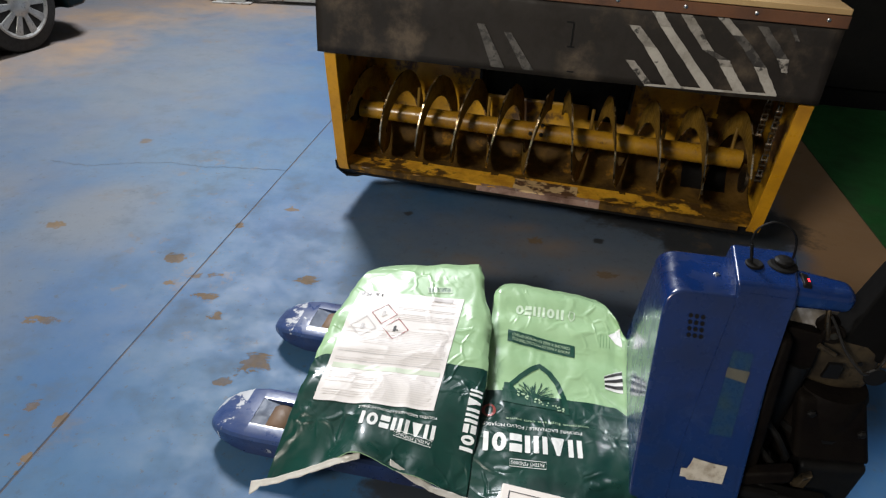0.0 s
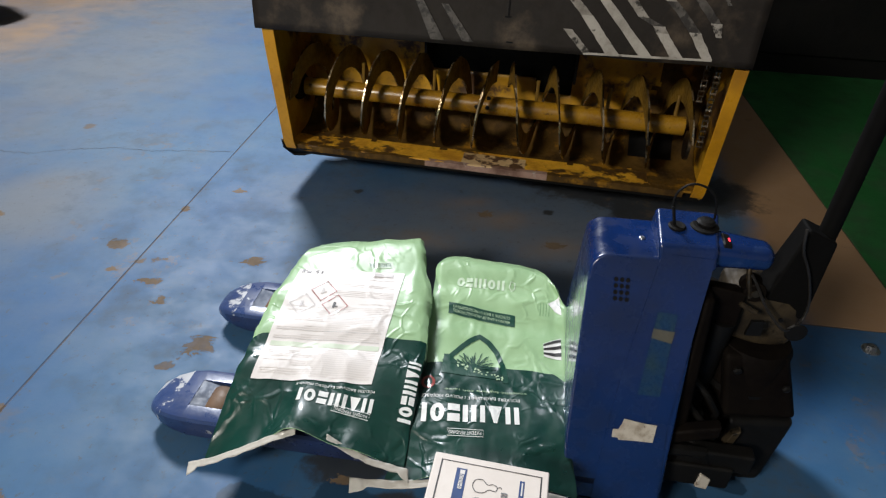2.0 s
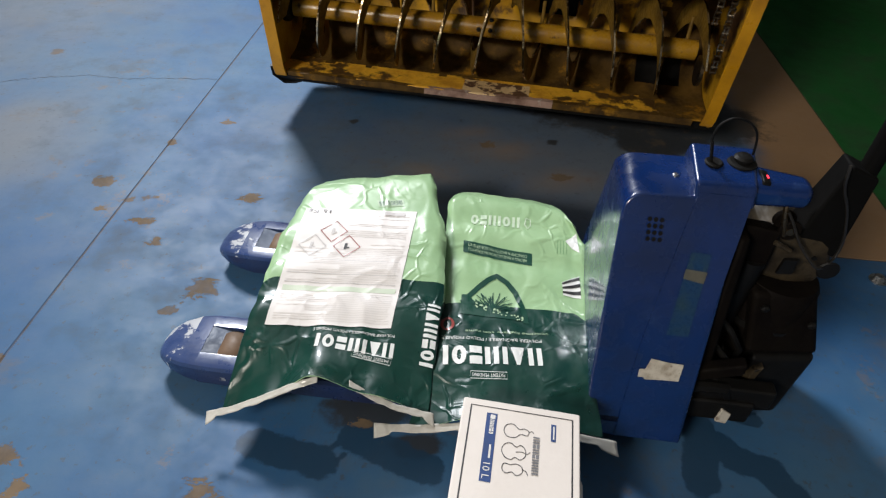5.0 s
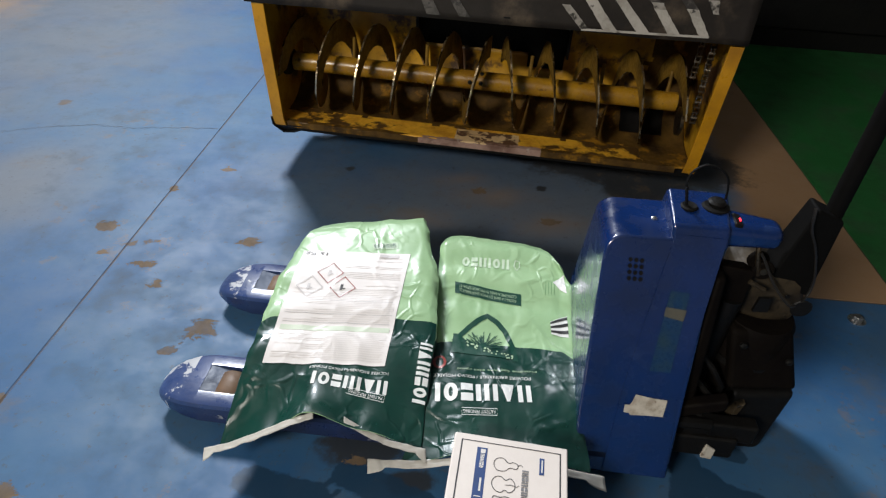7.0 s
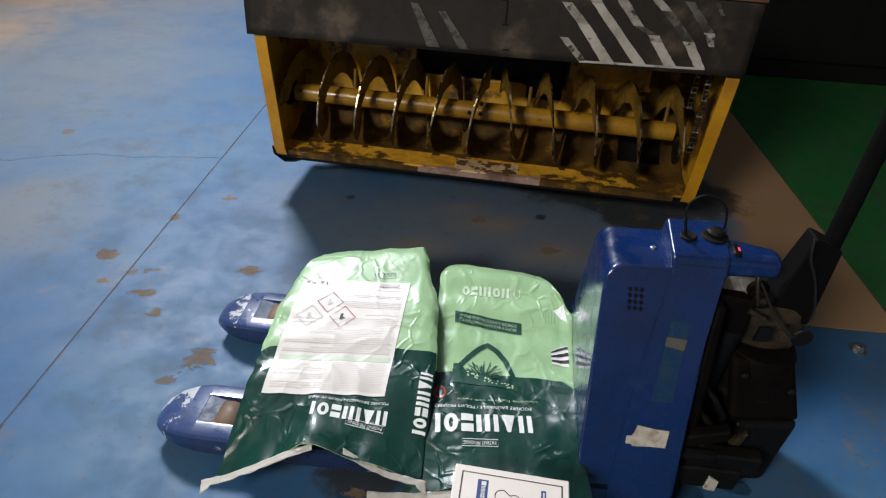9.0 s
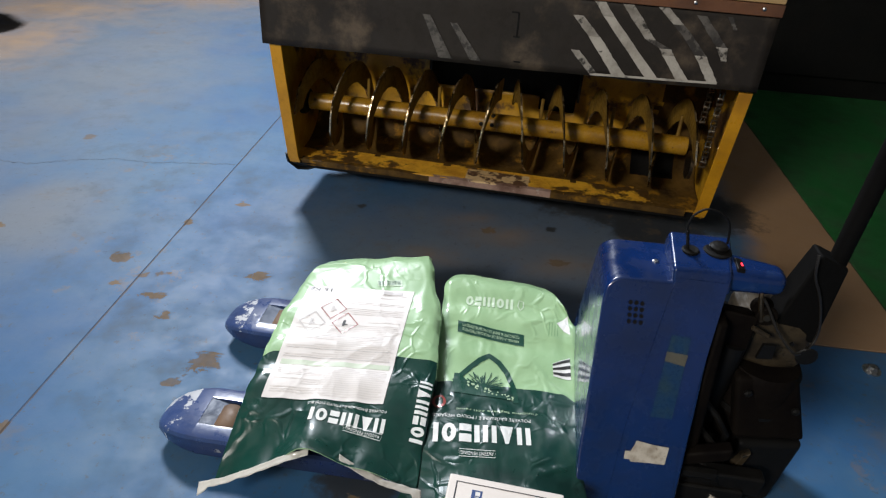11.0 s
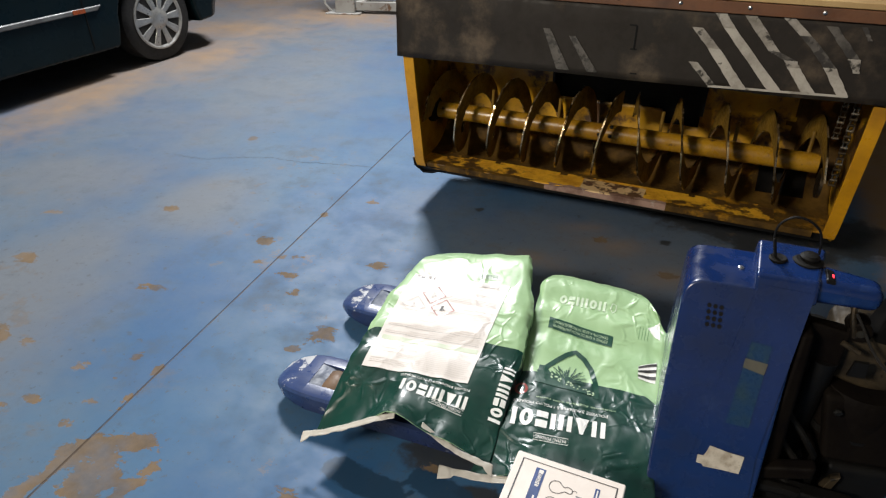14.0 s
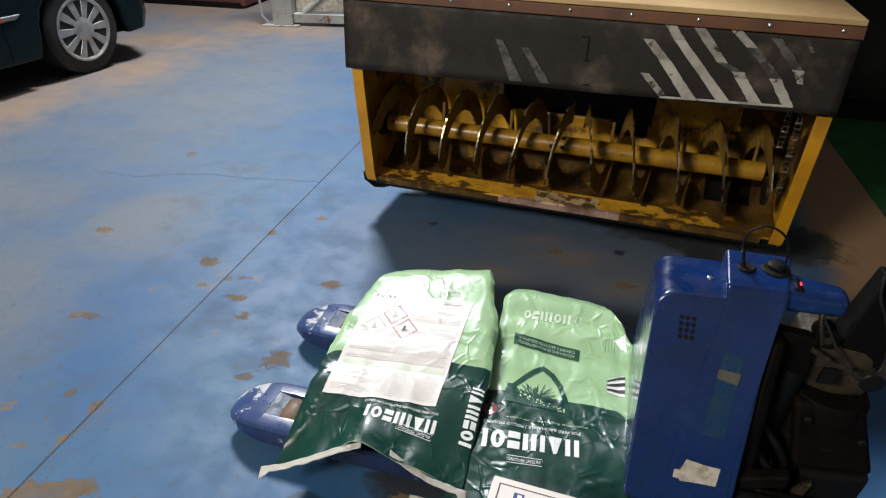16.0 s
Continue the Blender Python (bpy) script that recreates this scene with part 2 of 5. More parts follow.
RUBBER = paint("black_rubber", (0.008, 0.008, 0.008), (0.014, 0.013, 0.012), 0.75, big=12)
ROLLER = paint("tan_polyurethane_roller", (0.15, 0.09, 0.05), (0.09, 0.055, 0.033), 0.6, big=10)
PAPER = paint("white_sticker_paper", (0.55, 0.50, 0.42), (0.27, 0.22, 0.16), 0.6, big=30, wear=(0.16, 0.12, 0.08), wear_at=(0.58, 0.70), wear_scale=40)
GREEN_TAPE = paint("faded_green_tape", (0.008, 0.034, 0.092), (0.016, 0.042, 0.070), 0.3, big=30)
LIGHT_GREEN = film("light_green_film", (0.335, 0.505, 0.275), (0.29, 0.455, 0.24))
DARK_GREEN = film("dark_green_film", (0.006, 0.044, 0.032), (0.0045, 0.033, 0.025), 0.75, 0.55, 0.32)
CLEAR_TAIL = film("milky_film_seam", (0.55, 0.53, 0.48), (0.38, 0.36, 0.32))
LABEL = film("white_label_film", (0.75, 0.71, 0.685), (0.72, 0.68, 0.655), 0.22, 0.12, 0.45)
PRINT_WHITE = film("white_print", (0.78, 0.78, 0.76), (0.70, 0.71, 0.69))
PRINT_GREEN = film("dark_green_print", (0.010, 0.060, 0.040), (0.008, 0.05, 0.034))
PRINT_PALE = film("pale_green_print", (0.42, 0.55, 0.36), (0.38, 0.50, 0.33))
PRINT_GREY = film("grey_print", (0.58, 0.55, 0.54), (0.50, 0.47, 0.46), 0.22, 0.12, 0.42)
PRINT_RED = film("red_print", (0.33, 0.07, 0.06), (0.28, 0.06, 0.05))
PRINT_BLACK = film("black_print", (0.02, 0.02, 0.02), (0.03, 0.03, 0.03))
CARTON = paint("white_carton_board", (0.74, 0.68, 0.63), (0.66, 0.60, 0.55), 0.55, big=4, wear=(0.40, 0.27, 0.16), wear_at=(0.74, 0.82), wear_scale=12)
INK_BLUE = paint("navy_ink", (0.02, 0.055, 0.19), (0.018, 0.045, 0.15), 0.5, big=20)
INK_BLACK = paint("black_ink", (0.03, 0.03, 0.035), (0.045, 0.043, 0.045), 0.5, big=20)
INK_GREY = paint("grey_ink", (0.20, 0.20, 0.21), (0.16, 0.16, 0.17), 0.5, big=20)
INK_WHITE = paint("white_ink", (0.7, 0.68, 0.66), (0.6, 0.58, 0.56), 0.5, big=20)
CAR = paint("dark_teal_car_paint", (0.004, 0.010, 0.013), (0.003, 0.008, 0.010), 0.3, big=2, bump=0.02, coat=0.04, spec=0.15)
GLASS = paint("dark_car_glass", (0.01, 0.012, 0.013), (0.012, 0.014, 0.015), 0.08, big=2, bump=0.0)
ALLOY = paint("silver_wheel_cover", (0.42, 0.42, 0.41), (0.30, 0.30, 0.29), 0.35, metal=0.6, big=20)
CHROME = paint("pale_moulding", (0.13, 0.135, 0.135), (0.06, 0.06, 0.065), 0.45, metal=0.2, big=10)
ORANGE = paint("orange_marker_lens", (0.30, 0.07, 0.02), (0.22, 0.05, 0.02), 0.25, big=20)
GREY_POST = paint("chipped_grey_post", (0.36, 0.36, 0.35), (0.25, 0.24, 0.22), 0.55, big=5, wear=(0.13, 0.07, 0.035), wear_at=(0.57, 0.63), wear_scale=9)
DARK_RED = paint("dark_red_paint", (0.10, 0.03, 0.025), (0.05, 0.025, 0.022), 0.6, big=5)
DEEP_GREEN = paint("deep_green_machine_paint", (0.006, 0.028, 0.015), (0.004, 0.018, 0.010), 0.45, big=4)
LED, nt_led, b_led = nodes_of("red_indicator")
b_led.inputs["Base Color"].default_value = (0.6, 0.02, 0.02, 1)
b_led.inputs["Emission Color"].default_value = (1, 0.03, 0.05, 1)
b_led.inputs["Emission Strength"].default_value = 3.5


# ---- mesh helpers ----
def thing(name, label, category, m=None, group="", kind=""):
    ob = new(name)
    ob.empty_display_size = 0.1
    if m is not None:
        ob.matrix_world = m
    return tagged(ob, label, category, group, kind)


def part(name, bm, material, parent, label="", smooth=False, bevel=0.0, segments=2):
    me = bpy.data.meshes.new(name)
    bmesh.ops.recalc_face_normals(bm, faces=bm.faces)
    bm.to_mesh(me)
    bm.free()
    for m in material if isinstance(material, (list, tuple)) else (material,):
        me.materials.append(m)
    if smooth:
        me.shade_smooth()
        me.set_sharp_from_angle(angle=radians(42))
    ob = new(name, me)
    ob.parent = parent
    if bevel:
        mod = ob.modifiers.new("rounded", "BEVEL")
        mod.width, mod.segments, mod.limit_method, mod.angle_limit = bevel, segments, "ANGLE", radians(30)
        mod.harden_normals = True
        me.shade_smooth()
    if label:
        ob["label"] = label
    return ob


def solid(corners):
    """A six-sided block from eight corners: four of the bottom, four of the top."""
    bm = bmesh.new()
    v = [bm.verts.new(c) for c in corners]
    for f in ((3, 2, 1, 0), (4, 5, 6, 7), (0, 1, 5, 4), (1, 2, 6, 5), (2, 3, 7, 6), (3, 0, 4, 7)):
        bm.faces.new([v[i] for i in f])
    return bm


def block(x0, x1, y0, y1, z0, z1):
    return solid([(x0, y0, z0), (x1, y0, z0), (x1, y1, z0), (x0, y1, z0), (x0, y0, z1), (x1, y0, z1), (x1, y1, z1), (x0, y1, z1)])


def join(*bms):
    out = bmesh.new()
    for b in bms:
        me = bpy.data.meshes.new("joined")
        b.to_mesh(me)
        b.free()
        out.from_mesh(me)
        bpy.data.meshes.remove(me)
    return out


def prism(outline, z0, z1, m=None):
    """A flat outline in x, y drawn up from z0 to z1."""
    bm = bmesh.new()
    lo, hi = [bm.verts.new((x, y, z0)) for x, y in outline], [bm.verts.new((x, y, z1)) for x, y in outline]
    bm.faces.new(lo[::-1]), bm.faces.new(hi)
    for i in range(len(lo)):
        j = (i + 1) % len(lo)
        bm.faces.new((lo[i], lo[j], hi[j], hi[i]))
    if m is not None:
        bm.transform(m)
    return bm


def tube(points, r, sides=10):
    """A round tube along points; r one radius or one for each point."""
    bm = bmesh.new()
    pts = [Vector(p) for p in points]
    rings, side = [], None
    for i, p in enumerate(pts):
        d = (pts[min(i + 1, len(pts) - 1)] - pts[max(i - 1, 0)]).normalized()
        if side is None:
            side = d.orthogonal().normalized()
        side = (side - d * side.dot(d)).normalized()
        up = d.cross(side)
        rr = r[i] if isinstance(r, (list, tuple)) else r
        rings.append([bm.verts.new(p + rr * (math.cos(a) * side + math.sin(a) * up)) for a in (2 * math.pi * k / sides for k in range(sides))])
    for a, b in zip(rings, rings[1:]):
        for k in range(sides):
            j = (k + 1) % sides
            bm.faces.new((a[k], a[j], b[j], b[k]))
    bm.faces.new(rings[0][::-1]), bm.faces.new(rings[-1])
    return bm


def lathe(profile, sides=32, m=None):
    """A profile of (radius, height) turned round z."""
    bm = bmesh.new()
    rings = [[bm.verts.new((r * math.cos(a), r * math.sin(a), h)) for a in (2 * math.pi * k / sides for k in range(sides))] for r, h in profile]
    for a, b in zip(rings, rings[1:]):
        for k in range(sides):
            j = (k + 1) % sides
            bm.faces.new((a[k], a[j], b[j], b[k]))
    bm.faces.new(rings[0][::-1]), bm.faces.new(rings[-1])
    if m is not None:
        bm.transform(m)
    return bm


def sheet(f, nu, nv):
    """A grid of nu by nv cells whose points are f(u, v), u and v from 0 to 1."""
    bm = bmesh.new()
    g = [[bm.verts.new(f(i / nu, j / nv)) for j in range(nv + 1)] for i in range(nu + 1)]
    for i in range(nu):
        for j in range(nv):
            bm.faces.new((g[i][j], g[i + 1][j], g[i + 1][j + 1], g[i][j + 1]))
    return bm


def lettering(words, width, height):
    """Flat letters, in x from 0 to width and y from 0 to height."""
    data = bpy.data.curves.new("letters", "FONT")
    data.body, data.resolution_u = words, 2
    ob = new("letters", data)
    me = bpy.data.meshes.new_from_object(ob.evaluated_get(bpy.context.evaluated_depsgraph_get()))
    bpy.data.objects.remove(ob)
    bm = bmesh.new()
    bm.from_mesh(me)
    bpy.data.meshes.remove(me)
    xs, ys = [v.co.x for v in bm.verts], [v.co.y for v in bm.verts]
    for v in bm.verts:
        v.co = ((v.co.x - min(xs)) / (max(xs) - min(xs)) * width, (v.co.y - min(ys)) / (max(ys) - min(ys)) * height, 0)
    return bm


def wordmark(width, height, kinds, f, material, parent, label=""):
    """A printed mark as a row of plain shapes, laid on a surface by f. Kinds: d double bar, t wedge, b bar, e two blocks, o ring."""
    share = {"d": 1.05, "t": 1.05, "b": 0.50, "e": 0.95, "o": 1.1}
    step, x = width / sum(share[k] for k in kinds), 0.0
    for k in kinds:
        w, h, bm = share[k] * step * 0.80, height, bmesh.new()
        g = h * 0.24
        polys = {"d": [[(0, 0), (w * .36, 0), (w * .36, h), (0, h)], [(w * .64, 0), (w, 0), (w, h), (w * .64, h)]],
                 "t": [[(0, 0), (w, 0), (w * .62, h), (w * .38, h)]], "b": [[(0, 0), (w * .8, 0), (w * .8, h), (0, h)]],
                 "e": [[(0, 0), (w, 0), (w, h * .42), (0, h * .42)], [(0, h * .58), (w, h * .58), (w, h), (0, h)]]}
        if k == "o":
            rim = [[bm.verts.new((w / 2 + (w * .5 - q) * math.cos(a), h / 2 + (h * .5 - q) * math.sin(a), 0)) for a in (math.pi * i / 10 for i in range(20))] for q in (0.0, g)]
            for i in range(20):
                j = (i + 1) % 20
                bm.faces.new((rim[0][i], rim[0][j], rim[1][j], rim[1][i]))
        else:
            for poly in polys[k]:
                bm.faces.new([bm.verts.new((px, py, 0)) for px, py in poly])
            bmesh.ops.subdivide_edges(bm, edges=bm.edges[:], cuts=2, use_grid_fill=True)
        for v in bm.verts:
            v.co.x += x
        part("mark_shape", bent(bm, f), material, parent, label)
        x += share[k] * step


def bars(rows):
    """Flat oblongs (x0, x1, y0, y1), cut into short lengths so that they can follow a curved surface."""
    bm = bmesh.new()
    for x0, x1, y0, y1 in rows:
        n = max(1, int((x1 - x0) / 0.02))
        k = max(1, int((y1 - y0) / 0.02))
        g = [[bm.verts.new((x0 + (x1 - x0) * i / n, y0 + (y1 - y0) * j / k, 0)) for j in range(k + 1)] for i in range(n + 1)]
        for i in range(n):
            for j in range(k):
                bm.faces.new((g[i][j], g[i + 1][j], g[i + 1][j + 1], g[i][j + 1]))
    return bm


def ring(points, width, closed=True):
    """A flat band of that width along a plane polyline."""
    bm = bmesh.new()
    n = len(points)
    inner, outer = [], []
    for i, (x, y) in enumerate(points):
        a, b = points[(i - 1) % n if closed else max(i - 1, 0)], points[(i + 1) % n if closed else min(i + 1, n - 1)]
        d = Vector((b[0] - a[0], b[1] - a[1])).normalized() * width / 2
        inner.append(bm.verts.new((x - d.y, y + d.x, 0))), outer.append(bm.verts.new((x + d.y, y - d.x, 0)))
    for i in range(n if closed else n - 1):
        j = (i + 1) % n
        bm.faces.new((inner[i], inner[j], outer[j], outer[i]))
    return bm


def bent(bm, f):
    for v in bm.verts:
        v.co = f(v.co.x, v.co.y)
    return bm


def ease(table, x):
    """Smooth interpolation in a table of (x, value)."""
    if x <= table[0][0]:
        return table[0][1]
    for (a, va), (b, vb) in zip(table, table[1:]):
        if x <= b:
            k = (x - a) / (b - a)
            k = k * k * (3 - 2 * k)
            return va + (vb - va) * k
    return table[-1][1]


# ---- the hall: floor, walls, ceiling ----
FA, FB = Vector((0.9954, -0.0958)), Vector((0.0958, 0.9954))   # across and along the floor's joints


def steps(lo, hi, fine_lo, fine_hi, fine, coarse, extra):
    out = list(np.arange(lo, fine_lo, coarse)) + list(np.arange(fine_lo, fine_hi, fine)) + list(np.arange(fine_hi, hi + coarse, coarse))
    return sorted([x for x in out if all(abs(x - e) > 0.009 for e in extra)] + [e + k for e in extra for k in (-0.0045, -0.0018, 0.0018, 0.0045)])


JOINT_A, JOINT_B, JOINT_C = -1.087, 1.600, 1.841
# worn bare patches: x, y, radius along x, radius along y
WORN_NEAR = [(-0.742, 1.694, .035, .028), (-0.55, 1.484, .06, .045), (-0.613, 1.395, .035, .022), (-0.90, 1.90, .03, .02), (-0.968, 1.844, .035, .03),
             (-1.023, 2.007, .05, .035), (-0.49, 1.93, .05, .035), (-1.242, 1.16, .03, .022), (-1.092, 1.239, .028, .024), (-1.11, 1.128, .018, .015),
             (-1.355, 0.946, .04, .03), (-1.613, 1.237, .06, .04), (-1.503, 1.22, .03, .025), (-1.28, 1.0, .03, .02), (-1.628, 3.02, .05, .035), (-1.10, 1.03, .03, .02),
             (-0.82, 1.79, .06, .02), (-1.11, 0.94, .032, .022), (-2.112, 2.01, .05, .03), (-0.836, 1.917, .035, .018), (-0.36, 0.86, .03, .025), (-0.10, 0.84, .025, .02), (-0.038, 1.036, .03, .02), (-1.6, 2.16, .06, .03), (-0.694, 2.433, .04, .02)]
WORN_JOINT = [(-0.985, 1.20, .010, .03), (-1.0, 1.06, .012, .03), (-0.87, 2.27, .010, .03)]
WORN_BIG = [(-1.65, 1.22, .07, .045), (-1.91, 1.66, .05, .03), (-0.37, 0.85, .05, .03), (-1.29, 1.59, .05, .02), (0.36, 2.33, .04, .02), (0.62, 2.12, .05, .02)]
# the large bare patch by the joint, in strokes: from x, y to x, y, half width
WORN_STROKES = [(-1.07, .70, -1.02, .82, .026), (-1.02, .82, -.99, .91, .030), (-1.03, .865, -.83, .935, .040), (-.90, .85, -.93, .77, .052), (-.86, .82, -.89, .74, .040),
                (-.77, .86, -.81, .75, .024), (-.82, .71, -.70, .745, .030), (-1.36, .80, -1.23, .74, .05), (-1.30, .70, -1.22, .70, .06), (-.95, .62, -.75, .66, .05)]
# wet streaks by the truck; the first two strokes paint the sacks' shade
WET_SHADE_STROKES = [(-.28, .98, -.12, .93, .05), (-.05, 1.0, .12, .92, .05), (.80, 1.06, .80, .985, .045), (.83, 1.0, .875, .95, .045), (.875, .95, .93, .92, .035), (.95, 1.07, .88, 1.10, .03), (.79, 1.0, .76, .90, .05), (.93, .93, .97, .86, .045), (.74, 1.06, .70, 1.03, .025)]
DUSTY = [(-3.1, 3.5, .35, 1.0), (-2.85, 4.5, .4, .7), (-3.1, 5.4, .8, .5), (-2.4, 6.1, 1.2, .5), (-3.6, 6.9, 1.2, .8)]
DUST_THIN = [(0.42, 2.30, .22, .10), (0.62, 2.10, .18, .09), (0.12, 2.12, .16, .09), (0.28, 2.42, .16, .08)]
# oil stains; blobs by the blower's right end and sack tails also paint shade
OIL_AND_SHADE = [(-0.02, 1.08, .10, .05), (0.10, 0.98, .06, .03), (1.06, 2.46, .20, .11), (0.90, 2.60, .3, .12), (1.02, 2.36, .13, .07), (1.18, 2.40, .10, .07), (-0.19, 2.474, .02, .018), (0.62, 2.366, .025, .02), (1.28, 2.50, .24, .09), (1.38, 2.58, .17, .15), (-0.30, 0.98, .02, .015)]


def strokes(x, y, rows):
    """The same for round-ended strokes."""
    out = np.zeros_like(x)
    for ax, ay, bx, by, r in rows:
        dx, dy = bx - ax, by - ay
        k = np.clip(((x - ax) * dx + (y - ay) * dy) / (dx * dx + dy * dy), 0, 1)
        out = np.maximum(out, np.clip(0.98 - np.hypot(x - ax - k * dx, y - ay - k * dy) / (0.8 * r) * 0.5, 0, 1))
    return out


def blobs(x, y, rows):
    """How deep each floor point lies in the nearest of the blobs: 1 at its middle, 0 at its rim and outside."""
    out = np.zeros_like(x)
    for bx, by, rx, ry in rows:
        out = np.maximum(out, np.clip(0.98 - np.hypot((x - bx) / rx, (y - by) / ry) * 0.5, 0, 1))
    return out


def build_floor():
    a = np.array(steps(-12, 9, -4.0, 2.6, 0.025, 0.5, (JOINT_A, JOINT_B)))
    b = np.array(steps(-7, 13, 0.2, 7.2, 0.025, 0.5, (JOINT_C,)))
    ga, gb = np.meshgrid(a, b, indexing="ij")
    x, y = ga * FA.x + gb * FB.x, ga * FA.y + gb * FB.y
    slot = (np.abs(ga - JOINT_A) < 0.003) | (np.abs(ga - JOINT_B) < 0.003) | ((np.abs(gb - JOINT_C) < 0.003) & (ga > 1.0))
    z = np.where(slot, -0.002, 0.0)
    n, k = len(a), len(b)
    idx = np.arange(n * k).reshape(n, k)
    quads = np.stack([idx[:-1, :-1], idx[1:, :-1], idx[1:, 1:], idx[:-1, 1:]], -1).reshape(-1, 4)
    me = bpy.data.meshes.new("floor")
    me.from_pydata(np.stack([x, y, z], -1).reshape(-1, 3).tolist(), [], quads.tolist())
    bare = np.clip((ga - 1.10) / 0.22, 0, 0.9) * (gb > JOINT_C) * (ga < JOINT_B)
    fields = {"wear": np.maximum(blobs(x, y, [(a, b, 0.72 * c, 0.72 * d) for a, b, c, d in WORN_NEAR]), np.maximum(blobs(x, y, WORN_BIG + WORN_JOINT), strokes(x, y, WORN_STROKES))), "dust": np.maximum(blobs(x, y, DUSTY) * 0.85, blobs(x, y, DUST_THIN) * 0.62), "bare": bare * 1.1,
              # grey floor film; the (0.5, 2.2) blob lightens the colour within the blower's shadow
              "grey": np.maximum(np.clip((-x - 0.6) / 1.3, 0, 1) * np.clip((y - 1.6) / 2.0, 0.75, 1) * 0.62, np.maximum(blobs(x, y, [(0.5, 2.2, .8, .5)]) * 0.75, blobs(x, y, [(-1.80, 1.50, .42, .62), (-1.50, 2.25, .26, .36), (-2.3, 2.4, .5, .4)]) * 0.85)),
              "oil_shade": blobs(x, y, OIL_AND_SHADE), "wet_shade": strokes(x, y, WET_SHADE_STROKES), "green": ((ga > JOINT_B) & (gb > JOINT_C)) * 1.0, "joint": slot * 0.9}
    for name, values in fields.items():
        me.attributes.new(name, "FLOAT", "POINT").data.foreach_set("value", values.reshape(-1).astype(np.float32))
    me.materials.append(FLOOR)
    return tagged(new("floor", me), "scuffed blue painted concrete floor with bare patches", "floor", kind="structure")


build_floor()


def crack(points, width):
    rng, pts = random.Random(5), []
    for (ax, ay), (bx, by) in zip(points, points[1:]):
        for i in range(14):
            k = i / 14
            pts.append((ax + (bx - ax) * k, ay + (by - ay) * k + rng.uniform(-0.008, 0.008)))
    pts.append(points[-1])
    bm = bmesh.new()
    up = [bm.verts.new((x, y + width * rng.uniform(0.25, 0.7), 0.0012)) for x, y in pts]
    lo = [bm.verts.new((x, y - width * rng.uniform(0.25, 0.7), 0.0012)) for x, y in pts]
    for i in range(len(pts) - 1):
        bm.faces.new((lo[i], lo[i + 1], up[i + 1], up[i]))
    tagged(part("floor_crack", bm, CRACK, None), "thin wandering crack in the painted floor", "crack", kind="structure")


crack([(-0.825, 2.795), (-1.06, 2.792), (-1.24, 2.772), (-1.42, 2.790), (-1.59, 2.750), (-1.76, 2.692), (-1.95, 2.715)], 0.0025)
for name, box in (("wall_north", (-12.5, 9.5, 12.0, 12.2, -0.1, 6)), ("wall_south", (-12.5, 9.5, -6.2, -6, -0.1, 6)), ("wall_east", (8.0, 8.2, -6, 12, -0.1, 6)), ("wall_west", (-10.2, -10, -6, 12, -0.1, 6))):
    tagged(part(name, block(*box), WALL, None), "plain dull plastered hall wall", "wall", kind="structure")
tagged(part("ceiling", block(-10.2, 8.2, -6.2, 12.2, 6.0, 6.2), CEIL, None), "plain grey hall ceiling", "ceiling", kind="structure")

TAPE_SCRAP = paint("yellowed_tape", (0.095, 0.088, 0.065), (0.055, 0.055, 0.048), 0.5, big=40)
PRINT_PALE_GREY = film("faint_print", (0.685, 0.645, 0.62), (0.65, 0.61, 0.585), 0.22, 0.12, 0.42)
PRINT_TABLE = film("pale_table_print", (0.60, 0.66, 0.53), (0.54, 0.61, 0.48), 0.22, 0.12, 0.42)
PRINT_PALE_WHITE = film("faint_white_print", (0.60, 0.72, 0.56), (0.54, 0.68, 0.50))

# ---- pallet truck ----
TRUCK = pose(-0.53, 1.412, 0, 0, 0, -7.12)      # x along the forks from their tips, y across


